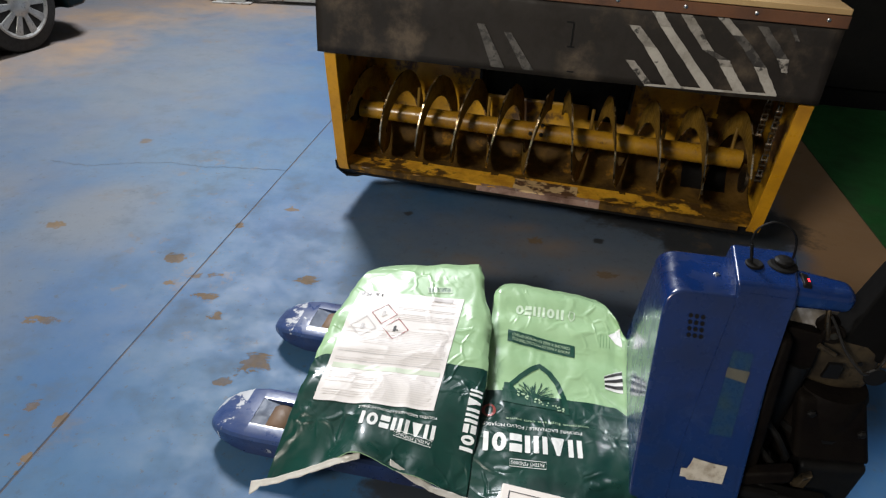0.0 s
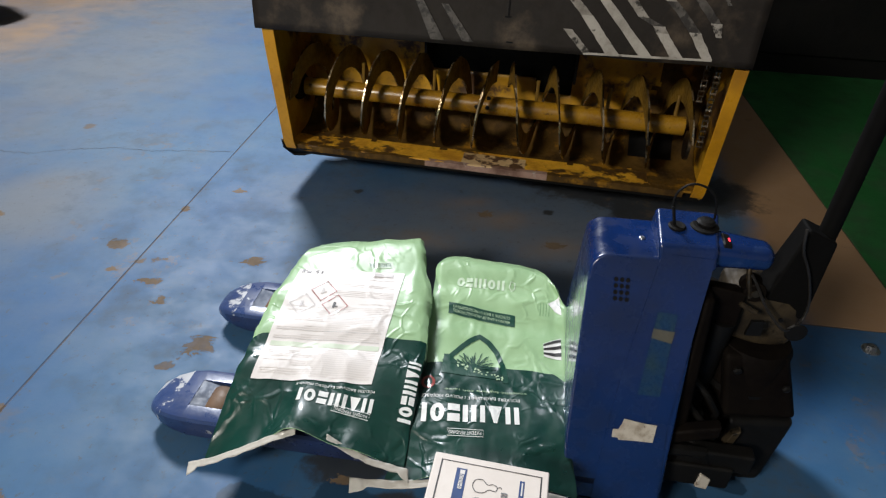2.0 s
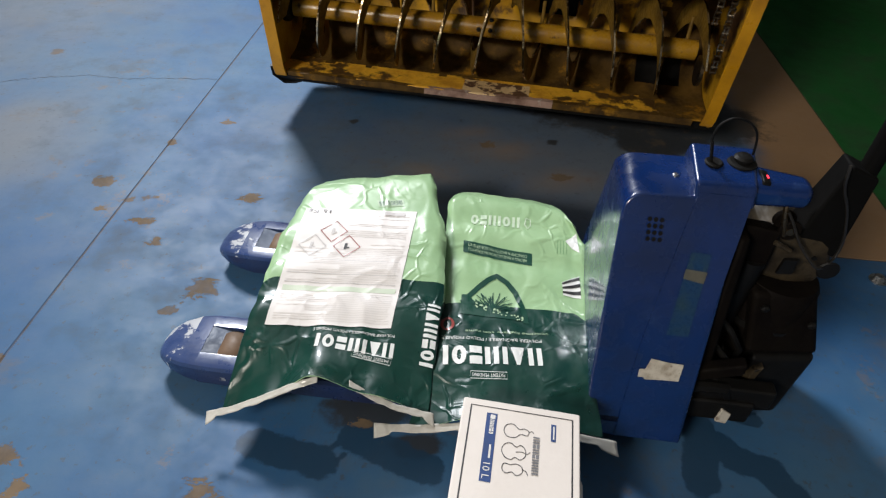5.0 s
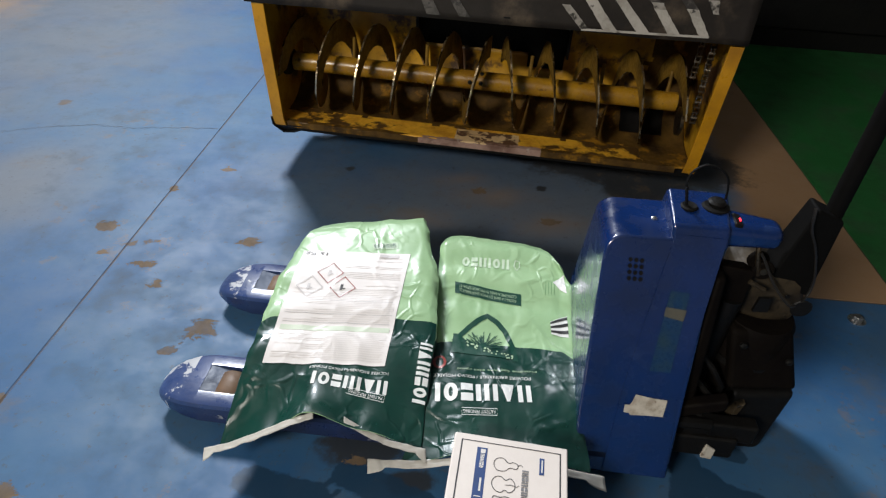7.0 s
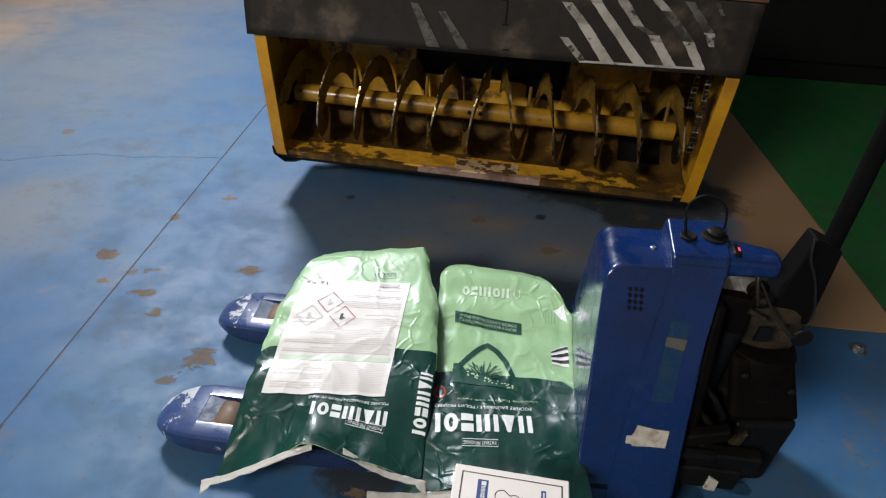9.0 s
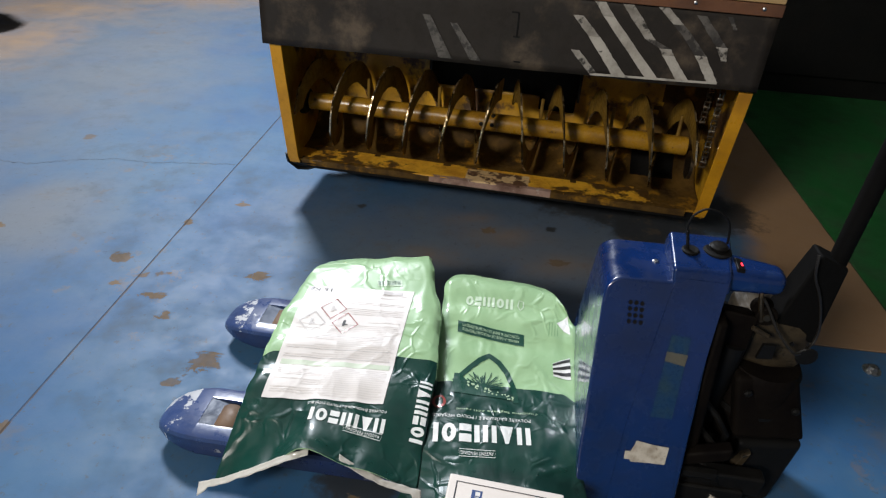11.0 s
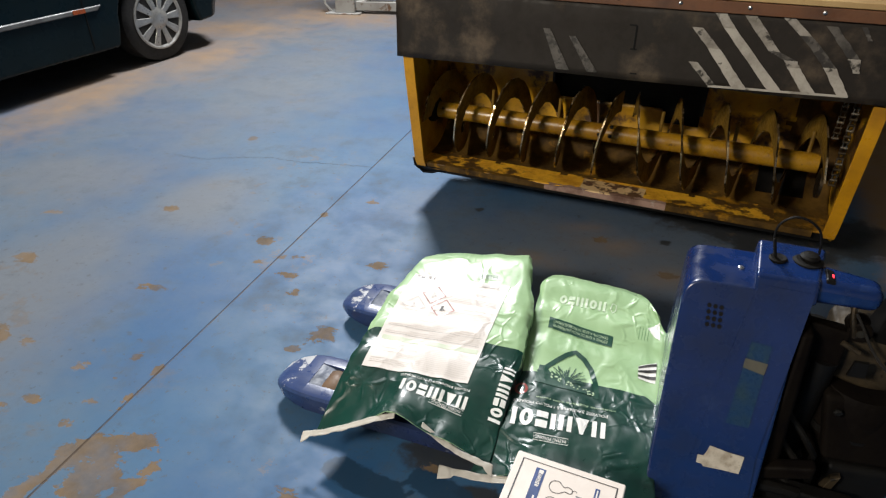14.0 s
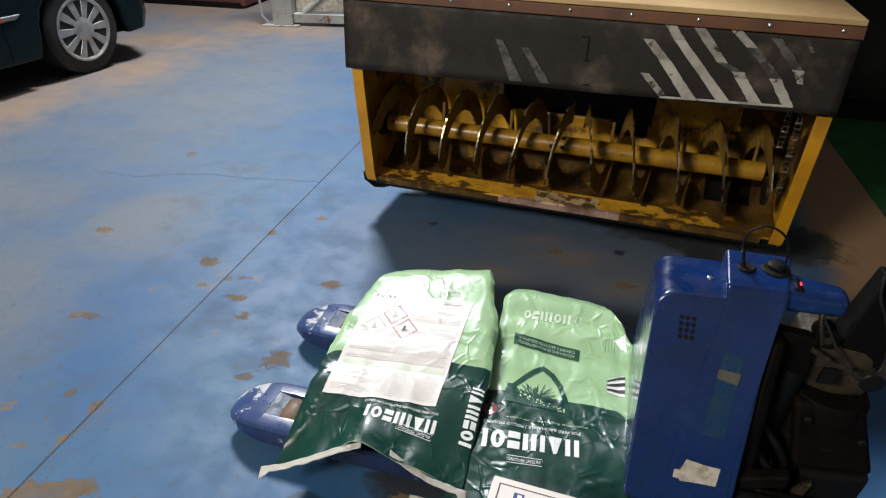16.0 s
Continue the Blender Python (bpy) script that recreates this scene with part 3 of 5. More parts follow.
def fork(y0, parent):
    """One fork: a channel with a blunt tapered tip and a slot for its roller."""
    xs = [0.0, 0.012, 0.04, 0.08, 0.12, 0.1201, 0.16, 0.2, 0.26, 0.33, 0.36, 0.3601, 0.6, 0.9, 1.16]
    half = [(0, .030), (.012, .047), (.04, .066), (.08, .080), (.13, .087), (1.2, .087)]
    top = [(0, .062), (.012, .074), (.04, .086), (.10, .098), (1.2, .1)]
    low = [(0, .052), (.04, .04), (.12, .03), (1.2, .03)]
    bm, rows = bmesh.new(), []
    for x in xs:
        h, t, b = ease(half, x), ease(top, x), ease(low, x)
        k = 0.044 if 0.12 < x < 0.3601 else 0.0
        d = 0.03 if k else 0.0
        prof = [(-h * 0.97, b), (-h, t - 0.014), (-h + 0.004, t - 0.004), (-h + 0.014, t), (-k, t), (-k, t - d), (k, t - d), (k, t), (h - 0.014, t), (h - 0.004, t - 0.004), (h, t - 0.014), (h * 0.97, b)]
        rows.append([bm.verts.new((x, y0 + y, z)) for y, z in prof])
    for r, q in zip(rows, rows[1:]):
        slot = r[4].co.y < y0 - 0.01 and q[4].co.y < y0 - 0.01
        for i in range(11):
            if i == 5 and slot:
                continue
            f = bm.faces.new((r[i], q[i], q[i + 1], r[i + 1]))
            # flanks take a darker blue; tops past 0.35 carry the sacks' painted shade
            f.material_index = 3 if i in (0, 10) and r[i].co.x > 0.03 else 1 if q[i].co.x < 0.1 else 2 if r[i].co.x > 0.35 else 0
    bm.faces.new(rows[0]).material_index = 1
    bmesh.ops.remove_doubles(bm, verts=bm.verts, dist=0.00005)
    f = part("fork", bm, [FORK_BLUE, FORK_NOSE, FORK_SACK_SHADE, FORK_FLANK], parent, "blue enamelled fork, chipped at the tip", smooth=True)
    part("slot_ramp", solid([(0.121, y0 - 0.0435, 0.045), (0.36, y0 - 0.0435, 0.040), (0.36, y0 + 0.0435, 0.040), (0.121, y0 + 0.0435, 0.045),
                             (0.119, y0 - 0.0435, 0.097), (0.36, y0 - 0.0435, 0.064), (0.36, y0 + 0.0435, 0.064), (0.119, y0 + 0.0435, 0.097)]), FORK_RAMP, f, "greasy blue-grey ramp in the slot")
    part("roller", lathe([(0.01, -0.038), (0.040, -0.038), (0.044, -0.032), (0.044, 0.032), (0.040, 0.038), (0.01, 0.038)], 28, pose(0.184, y0 - 0.004, 0.056, 90)), ROLLER, f, "tan load roller", smooth=True)
    part("roller", lathe([(0.01, -0.04), (0.034, -0.04), (0.038, -0.034), (0.038, 0.034), (0.034, 0.04), (0.01, 0.04)], 24, pose(0.286, y0, 0.054, 90)), ROLLER, f, "tan load roller", smooth=True)
    return f


def side_at(z):
    """Half width of the truck's cowl at a height."""
    return 0.080 + 0.375 * (0.60 - z)


def on_side(x, z, out=0.002):
    return Vector((x, -side_at(z) - out, z + out * 0.33))


def spline(points):
    """A smooth line through all points but the first and last."""
    return [tuple(0.5 * (2 * b[i] + (c[i] - a[i]) * k + (2 * a[i] - 5 * b[i] + 4 * c[i] - d[i]) * k * k + (3 * b[i] - a[i] - 3 * c[i] + d[i]) * k ** 3) for i in range(3))
            for a, b, c, d in zip(points, points[1:], points[2:], points[3:]) for k in (0, 0.2, 0.4, 0.6, 0.8)]


def side_patch(rows):
    bm = bmesh.new()
    vs = [bm.verts.new(on_side(*r)) for r in rows]
    bm.faces.new(vs)
    return bm


def pallet_truck():
    t = thing("pallet_truck", "blue electric pallet truck with worn paint and loaded forks", "pallet truck", TRUCK)
    fork(0.214, t), fork(-0.187, t)
    part("cross_beam", block(1.04, 1.10, -0.2, 0.2, 0.035, 0.1), BLUE, t, bevel=0.008)
    shape = [(1.290, 0.045), (1.085, 0.045), (1.066, 0.075), (1.058, 0.20), (1.056, 0.545)]
    shape += [(1.096 - 0.040 * math.cos(radians(a)), 0.558 + 0.040 * math.sin(radians(a))) for a in (15, 30, 45, 60, 75, 90)] + [(1.302, 0.604)]
    bm = bmesh.new()
    near, away = [bm.verts.new((x, -side_at(z), z)) for x, z in shape], [bm.verts.new((x, side_at(z), z)) for x, z in shape]
    bm.faces.new(near), bm.faces.new(away[::-1])
    for i in range(len(shape)):
        j = (i + 1) % len(shape)
        bm.faces.new((near[i], away[i], away[j], near[j]))
    c = part("cowl", bm, BLUE, t, "blue enamelled battery cowl, scuffed", bevel=0.007, segments=3)
    b = bmesh.new()
    pts = [(1.201, 0.612), (1.309, 0.612), (1.292, 0.427), (1.276, 0.249), (1.284, 0.052), (1.135, 0.052), (1.150, 0.271), (1.169, 0.412)]
    outer, inner = [b.verts.new(on_side(x, z, 0.004)) for x, z in pts], [b.verts.new(on_side(x, z, -0.004)) for x, z in pts]
    b.faces.new(outer)
    for i in range(len(pts)):
        j = (i + 1) % len(pts)
        b.faces.new((outer[i], outer[j], inner[j], inner[i]))
    part("side_panel", b, BLUE, c)
    k = part("console", solid([(1.197, -0.087, 0.585), (1.318, -0.087, 0.585), (1.330, 0.085, 0.585), (1.197, 0.085, 0.585),
                               (1.190, -0.070, 0.632), (1.314, -0.068, 0.634), (1.335, 0.058, 0.650), (1.196, 0.058, 0.650)]), BLUE, t, "raised blue control console", bevel=0.010, segments=3)
    part("socket", lathe([(0.017, -0.004), (0.019, 0.003), (0.016, 0.006), (0.010, 0.005)], 20, pose(1.234, -0.008, 0.641)), BLACK, k, "black key socket")
    part("key", tube([(1.228, -0.008, 0.643), (1.216, -0.008, 0.690)], 0.0035, 8), BLACK, k, "black key")
    part("stop_button", join(lathe([(0.014, 0), (0.015, 0.006), (0.019, 0.010), (0.020, 0.016), (0.015, 0.021), (0.006, 0.023)], 24, pose(1.296, 0.008, 0.636)),
                             lathe([(0.031, 0), (0.031, 0.004), (0.024, 0.006)], 24, pose(1.294, 0.006, 0.639))), BLACK, k, "black mushroom stop button", smooth=False)
    cord = spline([(1.228, -0.008, 0.644), (1.228, -0.007, 0.644), (1.223, -0.005, 0.665), (1.215, -0.004, 0.692), (1.217, -0.003, 0.719), (1.229, -0.002, 0.735), (1.245, -0.001, 0.743), (1.266, 0.001, 0.740), (1.284, 0.002, 0.730), (1.297, 0.003, 0.716), (1.304, 0.004, 0.698), (1.308, 0.005, 0.676), (1.310, 0.007, 0.659), (1.310, 0.008, 0.659)])
    part("lanyard", tube(cord, 0.0026, 8), BLACK, k, "black lanyard looped from key to button", smooth=True)
    part("arm", solid([(1.300, -0.066, 0.575), (1.440, -0.060, 0.578), (1.440, 0.01, 0.578), (1.300, 0.03, 0.575),
                       (1.300, -0.058, 0.632), (1.440, -0.052, 0.628), (1.440, 0.005, 0.628), (1.300, 0.025, 0.638)]), BLUE, t, "blue rounded cover arm", bevel=0.022, segments=4)
    part("indicator_panel", solid([(1.326, -0.050, 0.622), (1.346, -0.050, 0.622), (1.346, -0.006, 0.622), (1.326, -0.006, 0.626), (1.328, -0.048, 0.636), (1.344, -0.048, 0.634), (1.344, -0.008, 0.636), (1.328, -0.008, 0.640)]), BLACK, k, "dark indicator panel", bevel=0.003)
    part("indicator", solid([(1.338, -0.036, 0.633), (1.342, -0.036, 0.633), (1.342, -0.026, 0.634), (1.338, -0.026, 0.634), (1.3385, -0.0355, 0.6365), (1.3415, -0.0355, 0.6365), (1.3415, -0.0265, 0.6375), (1.3385, -0.0265, 0.6375)]), LED, k, "lit red indicator")
    part("screw", lathe([(0.007, 0), (0.007, 0.003), (0.004, 0.005)], 12, pose(1.169, -0.004, 0.5995)), STEEL, c, "bright screw head", smooth=True)
    for i in range(3):
        for j in range(4):
            x, z = 1.115 + 0.0125 * i + 0.0012 * j, 0.550 - 0.0135 * j
            bm = bmesh.new()
            vs = [bm.verts.new(on_side(x + 0.0045 * math.cos(a), z + 0.005 * math.sin(a), 0.0025)) for a in (math.pi * n / 4 for n in range(8))]
            bm.faces.new(vs)
            part("vent_hole", bm, BLACK, c)
    part("sticker", side_patch([(x, z, 0.007) for x, z in ((1.159, 0.206), (1.172, 0.206), (1.175, 0.201), (1.212, 0.204), (1.250, 0.205), (1.253, 0.246), (1.220, 0.247), (1.180, 0.252), (1.176, 0.238), (1.171, 0.226), (1.159, 0.225))]), PAPER, c, "torn white sticker")
    part("sticker", side_patch([(1.200, 0.31, 0.006), (1.247, 0.31, 0.006), (1.254, 0.492, 0.006), (1.212, 0.494, 0.006)]), GREEN_TAPE, c, "faded see-through tape")
    part("sticker", side_patch([(1.207, 0.437, 0.0075), (1.251, 0.430, 0.0075), (1.254, 0.455, 0.0075), (1.208, 0.458, 0.0075)]), TAPE_SCRAP, c, "tape scrap")
    # dark rear works
    part("rear_plate", solid([(1.29, -0.215, 0.12), (1.335, -0.20, 0.12), (1.335, 0.20, 0.12), (1.29, 0.215, 0.12), (1.305, -0.115, 0.53), (1.330, -0.105, 0.53), (1.330, 0.09, 0.53), (1.305, 0.1, 0.53)]), HOUSING, t, "dark grey rear plate", bevel=0.01)
    part("base_frame", join(block(1.28, 1.46, -0.21, 0.21, 0.05, 0.12), block(1.30, 1.50, -0.20, -0.16, 0.10, 0.16), block(1.30, 1.50, 0.16, 0.20, 0.10, 0.16)), BLACK, t, "black base frame", bevel=0.008)
    part("drive_motor", lathe([(0.03, 0.05), (0.06, 0.05), (0.072, 0.07), (0.082, 0.16), (0.086, 0.20), (0.086, 0.36), (0.078, 0.375), (0.03, 0.375)], 28, pose(1.475, -0.02, 0)), HOUSING, t, "dirty brown drive motor", smooth=True)
    part("motor_band", lathe([(0.08, 0.25), (0.090, 0.25), (0.090, 0.268), (0.08, 0.268)], 28, pose(1.475, -0.02, 0)), BLACK, t)
    part("gear_housing", solid([(1.425, -0.125, 0.205), (1.598, -0.105, 0.205), (1.598, 0.07, 0.205), (1.425, 0.08, 0.205), (1.392, -0.095, 0.372), (1.538, -0.085, 0.372), (1.538, 0.07, 0.372), (1.392, 0.08, 0.372)]), HOUSING, t, "greasy black-brown gear housing", bevel=0.014, segments=3)
    part("lower_housing", solid([(1.445, -0.15, 0.012), (1.560, -0.14, 0.012), (1.560, 0.06, 0.012), (1.455, 0.06, 0.012), (1.44, -0.128, 0.20), (1.600, -0.108, 0.20), (1.600, 0.07, 0.20), (1.44, 0.08, 0.20)]), BLACK, t, "oily black lower housing", bevel=0.016, segments=3)
    part("cross_bar", solid([(1.275, -0.205, 0.165), (1.40, -0.205, 0.215), (1.40, -0.17, 0.215), (1.275, -0.17, 0.165), (1.275, -0.203, 0.205), (1.40, -0.203, 0.25), (1.40, -0.17, 0.25), (1.275, -0.17, 0.205)]), HOUSING, t, "greasy cross bar", bevel=0.008)
    part("clip", solid([(1.440, -0.150, 0.128), (1.462, -0.148, 0.140), (1.462, -0.125, 0.140), (1.440, -0.125, 0.128), (1.452, -0.147, 0.172), (1.472, -0.145, 0.185), (1.472, -0.125, 0.185), (1.452, -0.125, 0.172)]), CAST, t, "small dirty brown clip", bevel=0.003)
    part("housing_bolt", lathe([(0.010, 0), (0.010, 0.006), (0.005, 0.009)], 6, pose(1.545, -0.10, 0.30, 90)), BLACK, t)
    part("housing_bolt", lathe([(0.010, 0), (0.010, 0.006), (0.005, 0.009)], 6, pose(1.425, -0.104, 0.34, 90)), BLACK, t)
    part("lift_cylinder", tube([(1.36, -0.05, 0.06), (1.375, -0.05, 0.44)], 0.032, 16), BLACK, t, "black lift cylinder", smooth=True)
    part("head_bracket", solid([(1.325, -0.070, 0.40), (1.405, -0.070, 0.40), (1.405, 0.04, 0.40), (1.325, 0.04, 0.40), (1.322, -0.066, 0.538), (1.405, -0.066, 0.526), (1.405, 0.0, 0.505), (1.322, 0.0, 0.51)]), HOUSING, t, "greasy dark head bracket", bevel=0.008)
    part("lift_cylinder", tube([(1.36, 0.08, 0.06), (1.375, 0.08, 0.44)], 0.032, 16), BLACK, t, "black lift cylinder", smooth=True)
    for k in range(3):
        y = -0.09 - 0.03 * k
        part("hose", tube([(1.33, y, 0.30 - 0.06 * k), (1.37, y - 0.03, 0.27 - 0.06 * k), (1.41, y - 0.03, 0.21 - 0.04 * k), (1.42, y, 0.12 - 0.02 * k)], 0.008, 8), BLACK, t, "black hydraulic hose", smooth=True)
    w = part("drive_wheel", lathe([(0.05, -0.045), (0.098, -0.045), (0.11, -0.035), (0.11, 0.035), (0.098, 0.045), (0.05, 0.045)], 36, pose(1.50, -0.02, 0.11, 90)), RUBBER, t, "black rubber drive wheel", smooth=False)
    part("axle_cover", lathe([(0.02, -0.05), (0.05, -0.052), (0.05, 0.052), (0.02, 0.05)], 20, pose(1.50, -0.02, 0.11, 90)), BLACK, w)
    part("tag", solid([(1.383, -0.216, 0.052), (1.413, -0.214, 0.045), (1.413, -0.20, 0.045), (1.383, -0.20, 0.052), (1.386, -0.216, 0.100), (1.414, -0.214, 0.082), (1.414, -0.20, 0.082), (1.386, -0.20, 0.100)]), PAPER, t, "pale worn end block", bevel=0.003)
    part("stabiliser_arm", tube([(1.30, -0.2, 0.16), (1.38, -0.19, 0.15), (1.44, -0.18, 0.05)], 0.016, 8), BLACK, t)
    outline = [(1.390, 0.425), (1.388, 0.480), (1.400, 0.502), (1.43, 0.514), (1.506, 0.503), (1.532, 0.487), (1.551, 0.425), (1.535, 0.375), (1.475, 0.366), (1.40, 0.385)]
    h = part("head_casting", prism(outline, -0.09, 0.045, Matrix(((1, 0, 0, 0), (0, 0, -1, 0), (0, 1, 0, 0), (0, 0, 0, 1)))), CAST, t, "dirty grey cast steering head", bevel=0.02, segments=3)
    part("casting_hole", solid([(1.416, -0.093, 0.434), (1.449, -0.093, 0.437), (1.449, -0.085, 0.437), (1.416, -0.085, 0.434), (1.420, -0.093, 0.474), (1.446, -0.093, 0.476), (1.446, -0.085, 0.476), (1.420, -0.085, 0.474)]), BLACK, h)
    part("casting_hole", lathe([(0.004, -0.003), (0.021, -0.003), (0.024, 0.0), (0.021, 0.003), (0.004, 0.003)], 16, pose(1.516, -0.0925, 0.458, 90)), BLACK, h)
    part("casting_hole", lathe([(0.002, -0.002), (0.005, -0.002), (0.005, 0.002), (0.002, 0.002)], 10, pose(1.475, -0.0925, 0.487, 90)), BLACK, h)
    part("casting_rib", tube([(1.385, -0.088, 0.515), (1.42, -0.094, 0.50)], 0.006, 8), CAST, h, smooth=True)
    for y in (-0.058, -0.020):
        part("pivot_lug", lathe([(0.008, -0.006), (0.021, -0.006), (0.024, -0.003), (0.024, 0.003), (0.021, 0.006), (0.008, 0.006)], 24, pose(1.418, y, 0.528, 90)), HOUSING, h, "worn pivot lug", smooth=True)
    part("pivot_pin", tube([(1.418, -0.066, 0.528), (1.418, -0.008, 0.528)], 0.009, 14), CHAIN, h, "greasy steel pivot pin", smooth=True)
    p = part("tiller", solid([(1.444, -0.045, 0.478), (1.548, -0.045, 0.455), (1.548, 0.035, 0.455), (1.444, 0.035, 0.478),
                              (1.488, -0.036, 0.682), (1.552, -0.036, 0.656), (1.552, 0.022, 0.656), (1.488, 0.022, 0.682)]), DARK_GREY, t, "dark grey tiller foot", bevel=0.007, segments=3)
    part("tiller_tube", tube([(1.537, -0.005, 0.63), (1.541, -0.005, 1.18)], 0.019, 18), DARK_GREY, p, "dark tiller tube", smooth=True)
    loop = [(1.474, -0.030, 0.700), (1.474, -0.046, 0.690), (1.482, -0.052, 0.642), (1.504, -0.053, 0.601), (1.520, -0.054, 0.564), (1.536, -0.056, 0.510), (1.530, -0.066, 0.470), (1.492, -0.098, 0.466),
            (1.469, -0.096, 0.480), (1.439, -0.080, 0.512), (1.415, -0.068, 0.550), (1.394, -0.060, 0.580), (1.386, -0.052, 0.590)]
    part("cable", tube(spline(loop), 0.0032, 8), CABLE, t, "dirty looped control cable", smooth=True)
    part("hook", tube([(1.392, -0.050, 0.585), (1.396, -0.058, 0.560), (1.404, -0.060, 0.535), (1.410, -0.060, 0.515)], 0.006, 8), CHAIN, t, "oily steel hook", smooth=True)


pallet_truck()


# ---- filled sacks on the forks ----
class Sack:
    """The shape of a filled sack that lies flat: x across, y along, from its far end to its sealed near end."""

    def __init__(self, far, near, left, right, top, rim, base, seed, lean=0.0, folds=()):
        self.folds, self.lean, self.far, self.near, self.left, self.right, self.top, self.rim, self.base, self.seed = folds, lean, far, near, left, right, top, rim, base, seed

    def section(self, q):
        lo, hi = ease(self.left, q), ease(self.right, q)
        t = min(q / 0.014, 1)
        end = (1 - (1 - t) ** 4) ** 0.25
        tail = min(1, max(0, (1 - q) / 0.34))
        tail = tail * tail * (3 - 2 * tail) * 0.98 + 0.02
        zt = ease(self.top, q)
        return (lo + hi) / 2, (hi - lo) / 2 * (0.975 + 0.025 * end), (zt + self.base) / 2, (zt - self.base) / 2 * max(end, 0.02) * tail, 2.6 + 10.4 * tail

    def wrinkle(self, x, y, q):
        p = Vector((x * 9 + self.seed, y * 7, self.seed))
        r = 0.0035 * noise.noise(p * 0.7) + 0.0012 * noise.noise(p * 2.2)
        fold = 1 - abs(noise.noise(Vector((x * 7 + y * 4, y * 5 - x * 3, self.seed + 4))))
        near = max(0, (q - 0.55) / 0.45)
        gather = math.sin(x * 75 + 6 * noise.noise(Vector((x * 6, y * 3, self.seed)))) * 0.003 * near
        calm = 0.12 + 0.88 * min(1, q / 0.25)
        lines = 0.0
        for ax, ay, bx, by, high in self.folds:
            dx, dy = bx - ax, by - ay
            long = math.hypot(dx, dy)
            k = ((x - ax) * dx + (y - ay) * dy) / (long * long)
            side = ((x - ax) * dy - (y - ay) * dx) / long + 0.004 * noise.noise(Vector((k * 5, ax * 9, self.seed)))
            if -0.1 < k < 1.1:
                slope = math.exp(-abs(side) / (0.007 if side > 0 else 0.022))
                lines += high * slope * max(0.0, 1 - abs(2 * k - 1) ** 3)
        return calm * r + 0.002 * calm * max(0, fold - 0.9) / 0.1 + gather + lines

    def at(self, q, cx, cz):
        """A point of the skin; cx, cz: its place across and up in the section, each from -1 to 1."""
        c, a, zc, b, n = self.section(q)
        k = max(0, (q - 0.66) / 0.34)
        k = k * k
        zc = zc * (1 - k) + ease(self.rim, cx) * k
        far = ease(self.far, cx)
        x, y = c + a * cx, far + (ease(self.near, cx) - far) * q
        z = zc + b * cz + self.lean * cx * max(0, 1 - q / 0.35) * max(cz, 0) + self.wrinkle(x, y, q) * max(cz, 0.0) * min(1, b / 0.03)
        edge = max(0, 1 - q / 0.10) + max(0, (abs(cx) - 0.80) / 0.20)
        rough = 0.0045 * min(1, edge) * min(1, b / 0.03)
        p = Vector((x * 26, y * 26, z * 26 + self.seed))
        return Vector((x + rough * noise.noise(p), y + rough * noise.noise(p + Vector((9, 0, 0))), z + rough * noise.noise(p * 0.8 + Vector((0, 9, 0)))))

    def loop(self, q):
        """The skin all round at q: evenly over the top, coarser below."""
        n = self.section(q)[4]
        edge = 0.93
        k = (1 - edge ** n) ** (1 / n)
        top = [(-edge + 2 * edge * i / 66, 1) for i in range(67)]
        sides = [k - 2 * k * i / 15 for i in range(1, 15)]
        low = [(edge - 2 * edge * i / 17, -1) for i in range(18)]
        out = [self.at(q, x, g * (1 - abs(x) ** n) ** (1 / n)) for x, g in top]
        out += [self.at(q, (1 - abs(h) ** n) ** (1 / n), h) for h in sides]
        out += [self.at(q, x, g * (1 - abs(x) ** n) ** (1 / n)) for x, g in low]
        return out + [self.at(q, -(1 - abs(h) ** n) ** (1 / n), h) for h in reversed(sides)]

    def over(self, x, y, lift=0.0014):
        """The point on top of the sack above x, y."""
        q, cx = 0.5, 0.0
        for _ in range(5):
            c, a, _, _, n = self.section(q)
            cx = max(-0.995, min(0.995, (x - c) / a))
            far = ease(self.far, cx)
            q = max(0.005, min(0.995, (y - far) / (ease(self.near, cx) - far)))
        n = self.section(q)[4]
        p = self.at(q, cx, (1 - abs(cx) ** n) ** (1 / n))
        return Vector((x, y, p.z + lift))

    def flank(self, y, h, side, lift=0.0014):
        """The point on the sack's side at y; h: its height in the section, from -1 to 1."""
        far = ease(self.far, side)
        q = (y - far) / (ease(self.near, side) - far)
        n = self.section(q)[4]
        p = self.at(q, side * (1 - abs(h) ** n) ** (1 / n), h)
        return p + Vector((side * lift, 0, lift * 0.7))

    def body(self, split, parent):
        qs = sorted([0.0008, 0.002, 0.004, 0.007, 0.0105, 0.0141, 0.025, 0.045, 0.07] + [0.09 + 0.91 * i / 110 for i in range(111)] + [split - 0.0005, split + 0.0005])
        bm, sides = bmesh.new(), 113
        rings = [[bm.verts.new(p) for p in self.loop(q)] for q in qs]
        for i, (r, s) in enumerate(zip(rings, rings[1:])):
            for k in range(sides):
                f = bm.faces.new((r[k], s[k], s[(k + 1) % sides], r[(k + 1) % sides]))
                f.material_index = 1 if qs[i] >= split - 0.0001 else 0
        bm.faces.new(rings[0]), bm.faces.new(rings[-1][::-1])
        return part("body", bm, [LIGHT_GREEN, DARK_GREEN], parent, "light and dark green plastic film", smooth=True)


def line_map(sack, right, left):
    """Upside-down print: x runs from right towards left, y towards the near end."""
    r, d = Vector(right), (Vector(left) - Vector(right)).normalized()
    up = Vector((-d.y, d.x))
    return lambda x, y: sack.over(*(r + x * d + y * up)), (Vector(left) - Vector(right)).length


